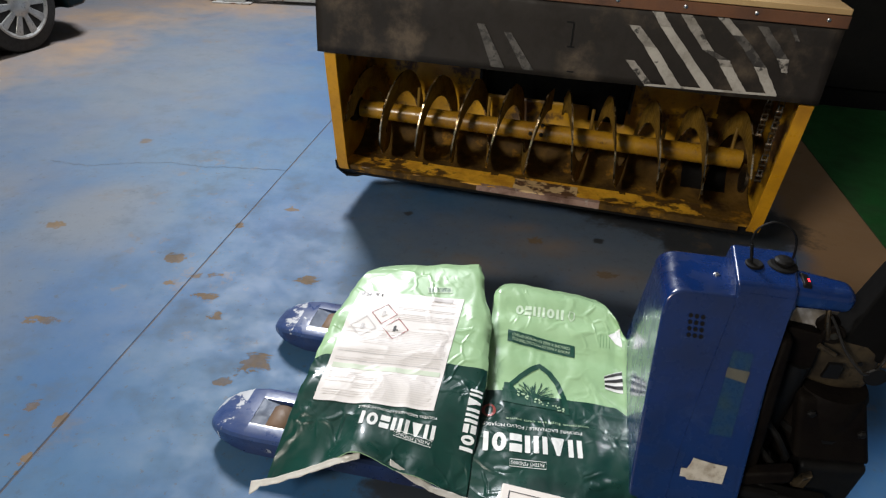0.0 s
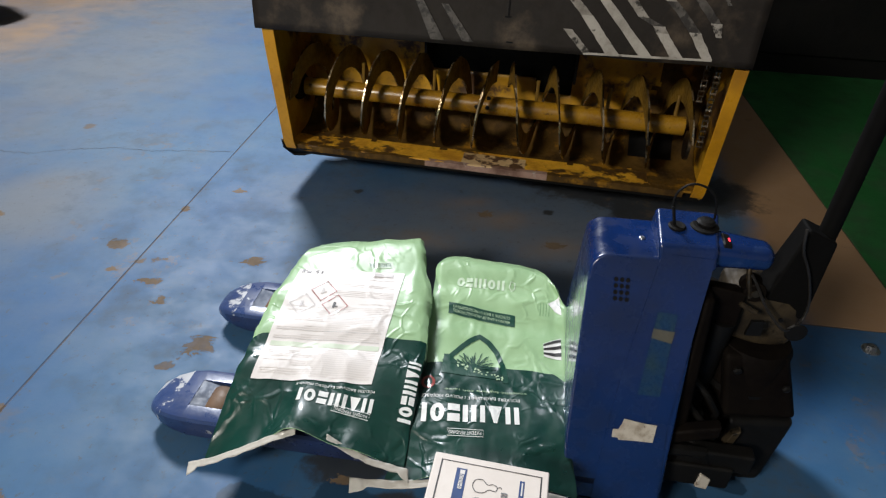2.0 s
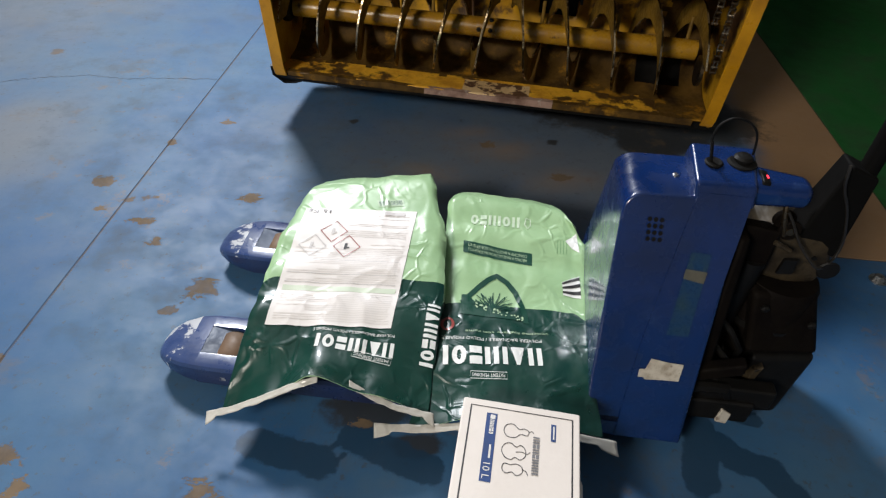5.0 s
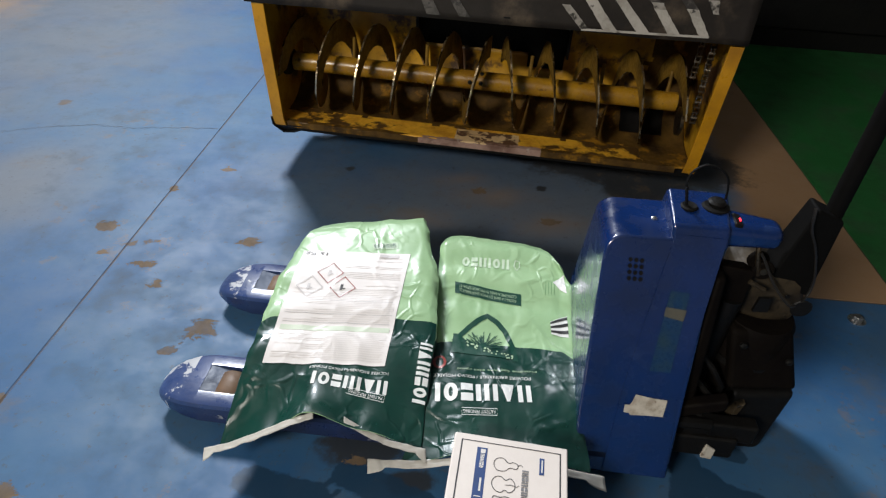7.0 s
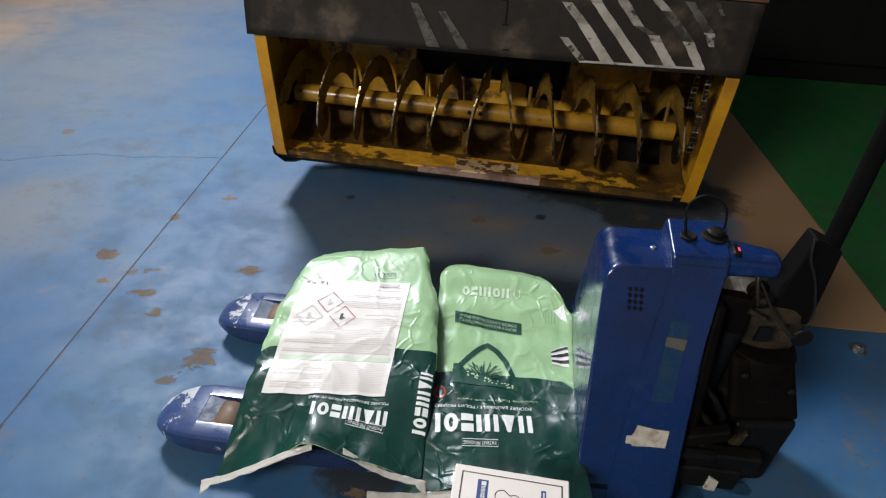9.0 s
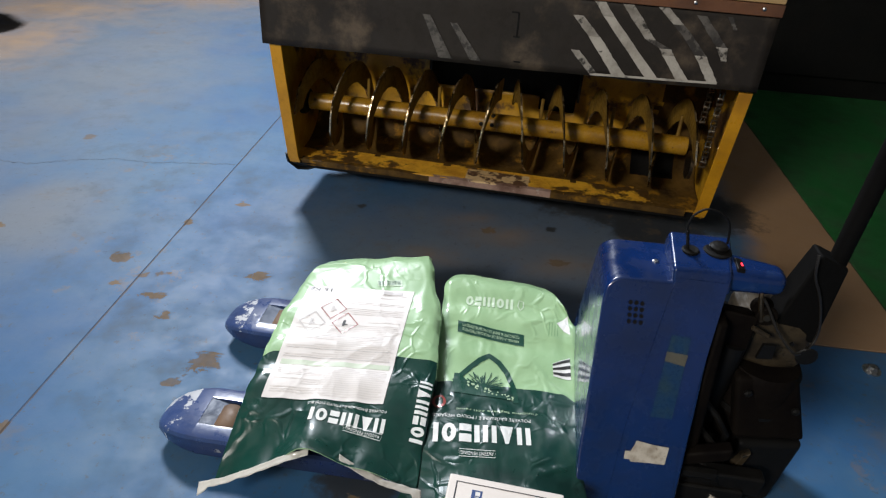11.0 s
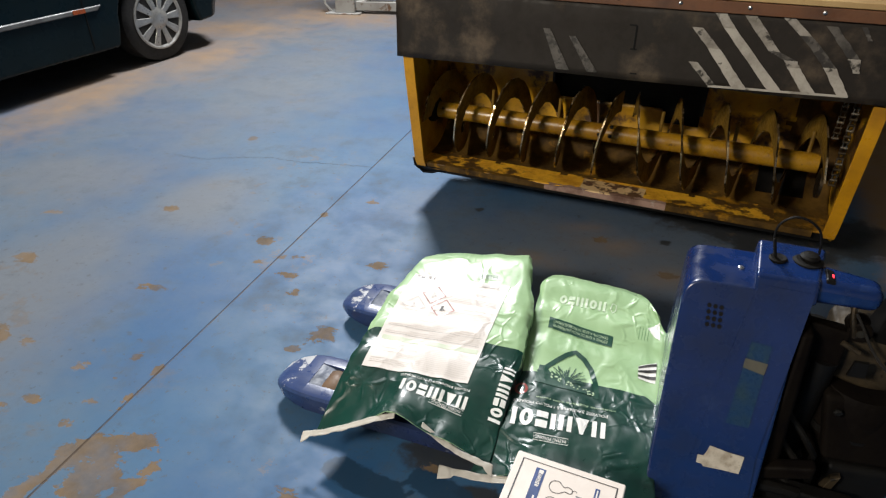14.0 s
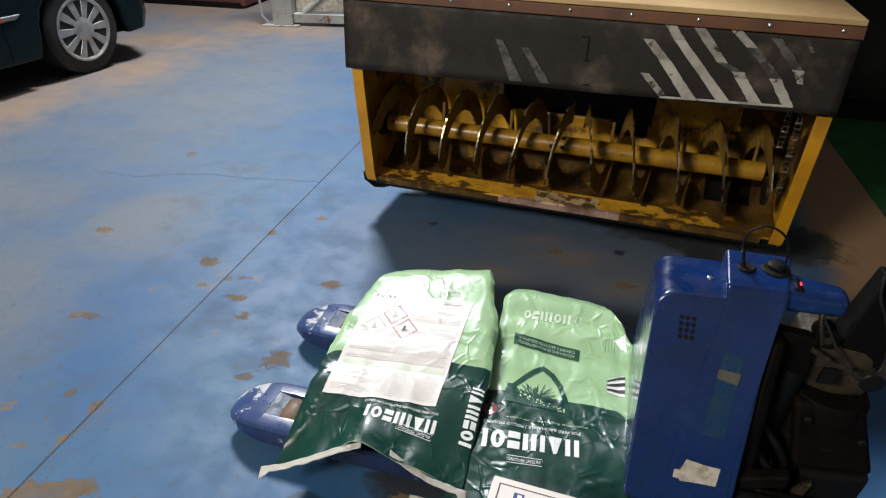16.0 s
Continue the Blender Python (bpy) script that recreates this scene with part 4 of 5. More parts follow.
def quad_map(sack, tl, tr, br, bl, lift=0.0014):
    def f(a, b):
        p = (Vector(tl) * (1 - a) + Vector(tr) * a) * (1 - b) + (Vector(bl) * (1 - a) + Vector(br) * a) * b
        return sack.over(p.x, p.y, lift)
    return f


def seam(name, pts, width, parent, tips=(0,)):
    """A crimped strip of milky film that hangs along pts."""
    pts = [Vector(p) for p in pts]

    def f(u, v):
        k = u * (len(pts) - 1)
        i = min(int(k), len(pts) - 2)
        p = pts[i].lerp(pts[i + 1], k - i)
        flare = width * (1 + 0.9 * max(max(0, 1 - abs(u - k) / 0.10) ** 0.5 for k in tips) + 0.12 * noise.noise(Vector((u * 9, p.x * 5, 2.0))))
        wob = 0.0006 * math.sin(u * 47 + 3 * v) + 0.0022 * noise.noise(Vector((u * 14, v * 3, p.x * 9)))
        return p + Vector((0.15 * (v - 0.5) * flare, -v * flare * 0.82, -v * flare * 0.4 + wob))
    bm = sheet(f, 60, 6)
    ob = part(name, bm, CLEAR_TAIL, parent, "milky crimped film seam", smooth=True)
    mod = ob.modifiers.new("thick", "SOLIDIFY")
    mod.thickness = 0.0015


def at_base(x, y, z):
    return TRUCK @ pose(x, y, z), Vector((x, y, z))


def finish(parent, base):
    for ob in parent.children_recursive:
        ob.data.transform(Matrix.Translation(-base))


def diamond(f, x, y, r, material, parent, name="pictogram"):
    return part(name, bent(ring([(x, y - r), (x + r, y), (x, y + r), (x - r, y)], 0.0030), f), material, parent)


def sack_a():
    m, base = at_base(0.45, 0.0, 0.1)
    s = Sack([(-1, .285), (-.85, .325), (-.3, .342), (.6, .362), (1, .374)], [(-1, -.385), (0, -.345), (1, -.34)], [(0, .285), (.1, .262), (.3, .25), (.6, .245), (1, .232)], [(0, .618), (.12, .640), (.35, .684), (.6, .700), (1, .70)],
             [(0, .268), (.06, .279), (.3, .262), (.5, .240), (.64, .216), (.8, .207), (1, .20)], [(-1, .088), (-.5, .15), (-.1, .215), (.4, .17), (1, .125)], 0.103, 3.0, 0.020,
             [(0.29, -0.262, 0.47, -0.205, 0.0014), (0.44, -0.325, 0.56, -0.262, 0.004), (0.6, -0.3, 0.685, -0.26, 0.0014), (0.63, 0.21, 0.62, 0.06, 0.0025), (0.66, 0.12, 0.64, -0.02, 0.0025), (0.3, 0.23, 0.45, 0.275, 0.002), (0.27, -0.29, 0.31, -0.22, 0.0025)])
    t = thing("fertiliser_sack", "full green plastic sack with a large white label", "sack", m, "sacks on the forks")
    s.body(0.56, t)
    lab = quad_map(s, (.291, .171), (.594, .197), (.586, -.174), (.288, -.205), 0.0020)
    part("label", sheet(lab, 34, 44), LABEL, t, "large white printed label", smooth=True)
    pr = quad_map(s, (.291, .171), (.594, .197), (.586, -.174), (.288, -.205), 0.0028)
    rng = random.Random(11)
    rows, faint = [], []
    for y in np.arange(0.06, 0.97, 0.0165):
        if 0.685 < y < 0.745 or (0.05 < y < 0.36 and rng.random() < 0.35):
            continue
        x0, x1 = (0.42, 0.97) if y < 0.38 else (0.04, 0.97)
        cut = x0 + (x1 - x0) * rng.choice((0.0, 0.0, 0.25, 0.45))
        (rows if rng.random() < 0.07 else faint).append((cut, x1 - 0.03 * rng.random(), y, y + 0.0055))
    part("small_print", bent(bars(faint), pr), PRINT_PALE_GREY, t, "faint rows of small print")
    part("small_print", bent(bars(rows), pr), PRINT_GREY, t, "grey rows of small print")
    part("table_band", bent(bars([(0.04, 0.97, 0.70, 0.738)]), pr), PRINT_TABLE, t, "pale green table band")
    g = quad_map(s, (.291, .171), (.594, .197), (.586, -.174), (.288, -.205), 0.0034)
    mm = lambda x, y: g(x / 0.30, y / 0.38)
    for (x, y), mat in (((.097, .092), PRINT_RED), ((.052, .142), PRINT_GREY), ((.140, .140), PRINT_RED)):
        d = diamond(mm, x, y, 0.035, mat, t)
        part("symbol", bent(bars([(x - 0.006, x + 0.001, y - 0.010, y + 0.010), (x - 0.002, x + 0.008, y + 0.002, y + 0.006)]), mm), PRINT_BLACK if x > 0.12 else PRINT_GREY, d)
    part("lettering", bent(lettering("15 Kg", 0.062, 0.019), lambda x, y: mm(0.070 - x, 0.004 + y)), PRINT_BLACK, t, "black weight lettering")
    part("small_print", bent(bars([(0.215, 0.27, 0.008, 0.020)]), mm), PRINT_GREY, t)
    code = quad_map(s, (.476, .226), (.549, .239), (.556, .216), (.486, .202), 0.0014)
    c = part("barcode", sheet(code, 8, 4), PRINT_PALE, t, "pale barcode field")
    code2 = quad_map(s, (.476, .226), (.549, .239), (.556, .216), (.486, .202), 0.0023)
    x, rows = 0.06, []
    while x < 0.92:
        wd = rng.uniform(0.008, 0.028)
        rows.append((x, x + wd, 0.18, 0.85))
        x += wd + rng.uniform(0.012, 0.03)
    part("barcode_lines", bent(bars(rows), code2), PRINT_GREEN, c)
    f, n = line_map(s, (.601, -.210), (.412, -.214))
    wordmark(n, 0.034, "dtdbeob", f, PRINT_WHITE, t, "white printed word mark")
    f, n = line_map(s, (.598, -.186), (.404, -.196))
    part("lettering", bent(lettering("POLVERE BAGNABILE / POLVO MOJABLE", n, 0.009), f), PRINT_WHITE, t, "small white lettering")
    f, n = line_map(s, (.597, -.250), (.508, -.246))
    part("lettering", bent(lettering("PATENT PENDING", n * 0.92, 0.008), lambda x, y: f(x + 0.003, y)), PRINT_WHITE, t, "small white lettering")
    part("lettering_frame", bent(ring([(-0.002, -0.004), (n, -0.004), (n, 0.012), (-0.002, 0.012)], 0.0014), f), PRINT_WHITE, t)
    wordmark(0.155, 0.032, "dtdbeob", lambda x, y: s.over(0.664 + y, -0.092 - x), PRINT_WHITE, t, "white word mark on the sack's side")
    seam("seam_strip", [(.205, -.392, .098), (.26, -.385, .118), (.33, -.368, .150), (.40, -.352, .188), (.455, -.342, .212)], 0.017, t)
    seam("seam_strip", [(.52, -.325, .186), (.57, -.335, .165), (.63, -.345, .148), (.715, -.348, .135)], 0.017, t, (1,))
    finish(t, base)


def sack_b():
    m, base = at_base(0.88, 0.0, 0.1)
    s = Sack([(-1, .340), (-.7, .350), (.4, .345), (.75, .332), (1, .275)], [(-1, -.372), (0, -.35), (1, -.335)], [(0, .680), (.1, .672), (.3, .682), (.6, .690), (.85, .69), (1, .66)], [(0, 1.005), (.07, 1.035), (.18, 1.068), (.55, 1.074), (.8, 1.078), (1, 1.095)],
             [(0, .248), (.07, .258), (.2, .230), (.36, .194), (.52, .172), (.66, .168), (.84, .176), (1, .17)], [(-1, .105), (-.3, .15), (.3, .15), (1, .105)], 0.103, 8.0, 0.0,
             [(0.905, 0.165, 1.02, 0.232, 0.004), (0.8, 0.285, 0.845, 0.185, 0.0025), (0.715, -0.265, 0.8, -0.232, 0.0029), (0.89, -0.24, 0.915, -0.3, 0.004), (0.7, 0.02, 0.745, -0.06, 0.0025), (0.93, -0.03, 0.99, -0.07, 0.0025), (1, 0.15, 1.03, 0.05, 0.0014)])
    t = thing("fertiliser_sack", "full green plastic sack, plain printed face with dark emblem", "sack", m, "sacks on the forks")
    s.body(0.535, t)
    f, n = line_map(s, (.878, .252), (.736, .247))
    wordmark(n, 0.030, "dodbeo", f, PRINT_PALE_WHITE, t, "faint white word mark")
    part("logo", bent(ring([(-0.03, 0.004), (-0.018, 0.0), (-0.014, 0.018), (-0.022, 0.032), (-0.03, 0.022)], 0.0029), f), PRINT_PALE_WHITE, t)
    q = quad_map(s, (.729, .159), (.918, .143), (.920, .110), (.732, .126))
    part("band", sheet(q, 14, 4), PRINT_GREEN, t, "dark green printed band")
    q2 = quad_map(s, (.729, .159), (.918, .143), (.920, .110), (.732, .126), 0.0023)
    for k, words in enumerate(("CONCIME A BASE DI MICROELEMENTI", "ABONO A BASE DE MICRONUTRIENTES")):
        part("lettering", bent(lettering(words, 0.86, 0.24), lambda x, y, k=k: q2(0.93 - x, 0.2 + 0.36 * k + y)), PRINT_PALE, t, "small pale lettering")
    arch = [(.745, -.034), (.762, -.006), (.784, .024), (.806, .046), (.828, .062), (.856, .046), (.880, .020), (.899, -.022), (.908, -.055), (.910, -.078)]
    fine = [tuple(Vector(a).lerp(Vector(b), k / 4)) for a, b in zip(arch, arch[1:]) for k in range(4)] + [arch[-1]]
    e = part("emblem", bent(ring(fine, 0.014, False), lambda x, y: s.over(x, y, 0.0014)), PRINT_GREEN, t, "dark green pointed arch emblem")
    hill = [(.742, -.006), (.758, -.004), (.775, -.022), (.80, -.03), (.825, -.046), (.855, -.052), (.90, -.062), (.90, -.070), (.74, -.070)]
    bm = bmesh.new()
    for a, b in zip(hill[:-2], hill[1:-2]):
        for k in range(4):
            p, r = Vector(a).lerp(Vector(b), k / 4), Vector(a).lerp(Vector(b), (k + 1) / 4)
            ys = [(p.y, r.y), (p.y * 0.5 - 0.035, r.y * 0.5 - 0.035), (-0.07, -0.07)]
            for (pa, ra), (pb, rb) in zip(ys, ys[1:]):
                bm.faces.new([bm.verts.new(s.over(*v, 0.0017)) for v in ((p.x, pa), (r.x, ra), (r.x, rb), (p.x, pb))])
    part("hill", bm, PRINT_GREEN, e)
    rng, bm = random.Random(4), []
    for i in range(34):
        a, ln = radians(rng.uniform(8, 172)), rng.uniform(0.034, 0.060)
        k = a + rng.uniform(-0.35, 0.35)
        p0 = Vector((.825, -.045))
        p1 = p0 + 0.5 * ln * Vector((math.cos(a) * 1.2, math.sin(a)))
        p2 = p1 + 0.5 * ln * Vector((math.cos(k) * 1.2, math.sin(k)))
        bm.append(bent(ring([tuple(p0), tuple(p1), tuple(p2)], 0.0013 + 0.0009 * (i % 3), False), lambda x, y: s.over(x, y, 0.0023)))
    bm.append(bent(ring([(.826, -.058), (.824, -.045), (.827, -.025)], 0.008, False), lambda x, y: s.over(x, y, 0.0023)))
    part("tree_print", join(*bm), PRINT_GREEN, e, "printed bare tree")
    dots = [(rng.uniform(.775, .90), 0) for _ in range(40)]
    part("ground_print", bent(bars([(x, x + 0.004, -0.03 - 0.26 * (x - .775) + dy, -0.026 - 0.26 * (x - .775) + dy) for x, _ in dots for dy in (rng.uniform(-0.014, 0.0),)]), lambda x, y: s.over(x, y, 0.0029)), PRINT_PALE, e)
    f, n = line_map(s, (.948, -.152), (.706, -.178))
    wordmark(n, 0.050, "dtdbeob", f, PRINT_WHITE, t, "large white printed word mark")
    f, n = line_map(s, (.948, -.122), (.706, -.146))
    part("lettering", bent(lettering("POLVERE BAGNABILE / POLVO MOJABLE", n, 0.013), f), PRINT_WHITE, t, "small white lettering")
    f, n = line_map(s, (.965, -.100), (.71, -.124))
    part("lettering", bent(lettering("concime fogliare con rame", n * 0.8, 0.010), f), PRINT_PALE, t, "small pale lettering")
    f, n = line_map(s, (.868, -.236), (.785, -.243))
    part("lettering", bent(lettering("PATENT PENDING", n * 0.92, 0.009), lambda x, y: f(x + 0.003, y)), PRINT_WHITE, t, "small white lettering")
    part("lettering_frame", bent(ring([(-0.002, -0.004), (n, -0.004), (n, 0.013), (-0.002, 0.013)], 0.0014), f), PRINT_WHITE, t)
    part("roundel", bent(ring([(.716 + 0.014 * math.cos(a), -.108 + 0.018 * math.sin(a)) for a in (math.pi * i / 10 for i in range(20))], 0.007), lambda x, y: s.over(x, y, 0.0014)), PRINT_RED, t, "small red ring mark")
    wedge = quad_map(s, (1.000, .064), (1.046, .090), (1.050, .020), (1.004, .028), 0.0014)
    part("stripe_field", sheet(wedge, 8, 8), PRINT_WHITE, t, "white striped field")
    wedge_ink = quad_map(s, (1.000, .064), (1.046, .090), (1.050, .020), (1.004, .028), 0.0023)
    for i in range(3):
        part("stripe", bent(bars([(0.0, 1.0, 0.05 + 0.33 * i, 0.21 + 0.33 * i)]), wedge_ink), PRINT_BLACK, t)
    part("corner_mark", sheet(quad_map(s, (1.006, .190), (1.036, .215), (1.044, .152), (1.026, .166), 0.0014), 6, 6), PRINT_WHITE, t)
    part("small_print", bent(bars([(0, 0.04, 0.008 * k, 0.008 * k + 0.0014) for k in range(4)]), lambda x, v: s.over(0.985 + v, 0.19 - x, 0.0014)), FAINT_GREEN, t)
    seam("seam_strip", [(.585, -.375, .110), (.64, -.372, .112), (.70, -.368, .118), (.78, -.362, .135), (.88, -.358, .148), (.98, -.352, .140), (1.06, -.345, .120), (1.13, -.338, .10)], 0.019, t, (0, 1))
    finish(t, base)


sack_a()
sack_b()


# ---- carton ----
def carton():
    m = TRUCK @ pose(0.776, -0.364, 0, 0, 0, -2.6)
    t = thing("carton", "closed white cardboard carton with a printed frame and navy band", "carton", m)
    L, W, H = 0.36, 0.243, 0.235
    part("body", block(0, W, -L, 0, 0, H), CARTON, t, bevel=0.004)
    z = H + 0.0008
    flat = lambda x, y: Vector((x, y, z))
    part("frame_line", bent(ring([(.018, -.018), (W - .016, -.018), (W - .016, -L + .02), (.018, -L + .02)], 0.0035), flat), INK_BLACK, t)
    part("navy_band", bent(bars([(.052, .074, -.185, -.032)]), flat), INK_BLUE, t, "navy printed band")
    turn = lambda x0, y0: (lambda x, y: Vector((x0 + y, y0 - x, z + 0.0008)))
    part("lettering", bent(lettering("10 L", 0.034, 0.014), turn(0.056, -.146)), INK_WHITE, t, "white volume lettering")
    wordmark(0.035, 0.009, "dodbeo", turn(0.060, -.048), INK_WHITE, t)
    part("logo", bent(bars([(0, 0.010, 0, 0.010)]), turn(0.060, -.036)), INK_WHITE, t)
    part("small_print", bent(bars([(0, 0.03, 0, 0.004)]), turn(0.064, -.105)), INK_WHITE, t)
    wordmark(0.085, 0.013, "dbedebdbd", turn(0.149, -.072), INK_GREY, t, "dark word mark")
    part("navy_tag", bent(bars([(.184, .194, -.076, -.036)]), flat), INK_BLUE, t)
    part("small_print", bent(bars([(0, 0.03, 0, 0.003)]), turn(0.188, -.041)), INK_WHITE, t)
    def curve(points):
        """A closed outline through points, rounded."""
        n = len(points)
        out = []
        for i in range(n):
            a, b, c, d = (Vector(points[(i + k) % n]) for k in (-1, 0, 1, 2))
            out += [tuple(0.5 * (2 * b + (c - a) * q + (2 * a - 5 * b + 4 * c - d) * q * q + (3 * b - a - 3 * c + d) * q ** 3)) for q in (0, 0.25, 0.5, 0.75)]
        return out
    pear = curve([(.094, -.054), (.090, -.068), (.098, -.080), (.113, -.080), (.124, -.071), (.137, -.072), (.140, -.062), (.130, -.057), (.120, -.060), (.108, -.050)])
    apple = curve([(.094, -.098), (.089, -.112), (.096, -.126), (.108, -.130), (.116, -.124), (.126, -.128), (.136, -.118), (.135, -.104), (.126, -.096), (.117, -.101), (.106, -.094)])
    quince = curve([(.096, -.140), (.093, -.152), (.101, -.160), (.112, -.156), (.122, -.162), (.132, -.154), (.130, -.142), (.119, -.138), (.108, -.141)])
    for shape, words in ((pear, "outline drawing of a pear"), (apple, "outline drawing of an apple"), (quince, "outline drawing of small fruit")):
        part("fruit_print", bent(ring(shape, 0.0015), flat), INK_BLACK, t, words)
    for stalk in ([(.139, -.064), (.146, -.060), (.150, -.064)], [(.117, -.112), (.128, -.110), (.140, -.113), (.145, -.108)], [(.131, -.148), (.139, -.150), (.143, -.158)]):
        part("stalk_print", bent(ring(stalk, 0.0013, False), flat), INK_BLACK, t, "drawn stalk")
    part("tape", bent(bars([(0, W, -L * 0.5 - 0.004, -L * 0.5 + 0.0)]), lambda x, y: Vector((x, y - 0.12, H + 0.0006))), CARTON, t)
    part("side_flap", solid([(W, -.30, .04), (W + .012, -.30, .05), (W + .012, -.12, .05), (W, -.10, .04), (W, -.29, .20), (W + .014, -.28, .19), (W + .014, -.13, .19), (W, -.11, .20)]), CARTON, t, bevel=0.006)


carton()


# ---- auger blower ----
BLOWER = pose(-0.516, 2.442, 0, 0, 0, -9.8)     # x along its front from its near left end, y backwards
AV, AZ = 0.25, 0.388                            # axis of the auger


def flight(u0, turns, hand, pitch, parent):
    """A ribbon spiral round the shaft with bright worn rims."""
    bm, n, rings = bmesh.new(), 40, []
    for i in range(int(turns * n) + 1):
        a = 2 * math.pi * i / n
        u = u0 + hand * pitch * i / n
        bend = noise.noise(Vector((u * 6, a, 2.0)))
        nick = 0.006 * noise.noise(Vector((u * 40, a * 4, 7.0)))
        rings.append([bm.verts.new((u + du, AV - r * math.cos(a), AZ + r * math.sin(a))) for r, du in ((0.094 + nick, -0.0032), (0.178 + 0.006 * bend + nick, -0.0032 + 0.007 * bend), (0.178 + 0.006 * bend + nick, 0.0032 + 0.007 * bend), (0.094 + nick, 0.0032))])
    for r, s in zip(rings, rings[1:]):
        for k in range(4):
            f = bm.faces.new((r[k], s[k], s[(k + 1) % 4], r[(k + 1) % 4]))
            f.material_index = 1 if k in (1, 3) else 0
    bm.faces.new(rings[0]), bm.faces.new(rings[-1])
    return part("flight", bm, [FLIGHT, EDGE], parent, "scoured spiral flight with bright rim")


def side_plate(u, inward, parent):
    outline = [(0.0, 0.70), (0.012, 0.60), (0.075, 0.205), (0.095, 0.165), (0.13, 0.138), (0.40, 0.140), (0.55, 0.34), (0.55, 0.95), (0.0, 0.95)]
    m = Matrix(((0, 0, 1, u), (1, 0, 0, 0), (0, 1, 0, 0), (0, 0, 0, 1)))
    p = part("side_plate", prism(outline, -0.006, 0.006, m), YELLOW, parent, "dirty yellow end plate", bevel=0.003)
    edge = outline[:4]
    bm, rows = bmesh.new(), []
    for v, z in edge:
        rows.append([bm.verts.new(c) for c in ((u - inward * 0.006, v - 0.004, z), (u + inward * 0.040, v - 0.004, z), (u + inward * 0.040, v + 0.006, z), (u - inward * 0.006, v + 0.006, z))])
    for r, s in zip(rows, rows[1:]):
        for k in range(4):
            bm.faces.new((r[k], s[k], s[(k + 1) % 4], r[(k + 1) % 4]))
    bm.faces.new(rows[0]), bm.faces.new(rows[-1])
    part("flange", bm, YELLOW_EDGE, p, "bright yellow front flange", bevel=0.002)


def chain(parent):
    for u, v, lean, first in ((1.634, 0.07, 0.03, 2), (1.612, 0.165, 0.0, 9)):
        for i in range(first, 17):
            z = 0.345 + 0.0195 * i
            y = v + lean * (z - 0.36) / 0.36
            w = 0.007 if i % 2 else 0.010
            link = join(block(u - w, u - w + 0.002, y - 0.005, y + 0.005, z - 0.002, z + 0.022), block(u + w - 0.002, u + w, y - 0.005, y + 0.005, z - 0.002, z + 0.022), tube([(u - 0.011, y - 0.002, z + 0.003), (u + 0.011, y - 0.002, z + 0.003)], 0.0045, 8))
            part("chain_link", link, CHAIN if i % 3 else PIN, parent, "oily roller chain link", smooth=True)
    part("sprocket", lathe([(0.02, -0.006), (0.055, -0.006), (0.055, 0.006), (0.02, 0.006)], 24, pose(1.612, 0.17, 0.345) @ pose(0, 0, 0, 0, 90)), CHAIN, parent, "oily sprocket")


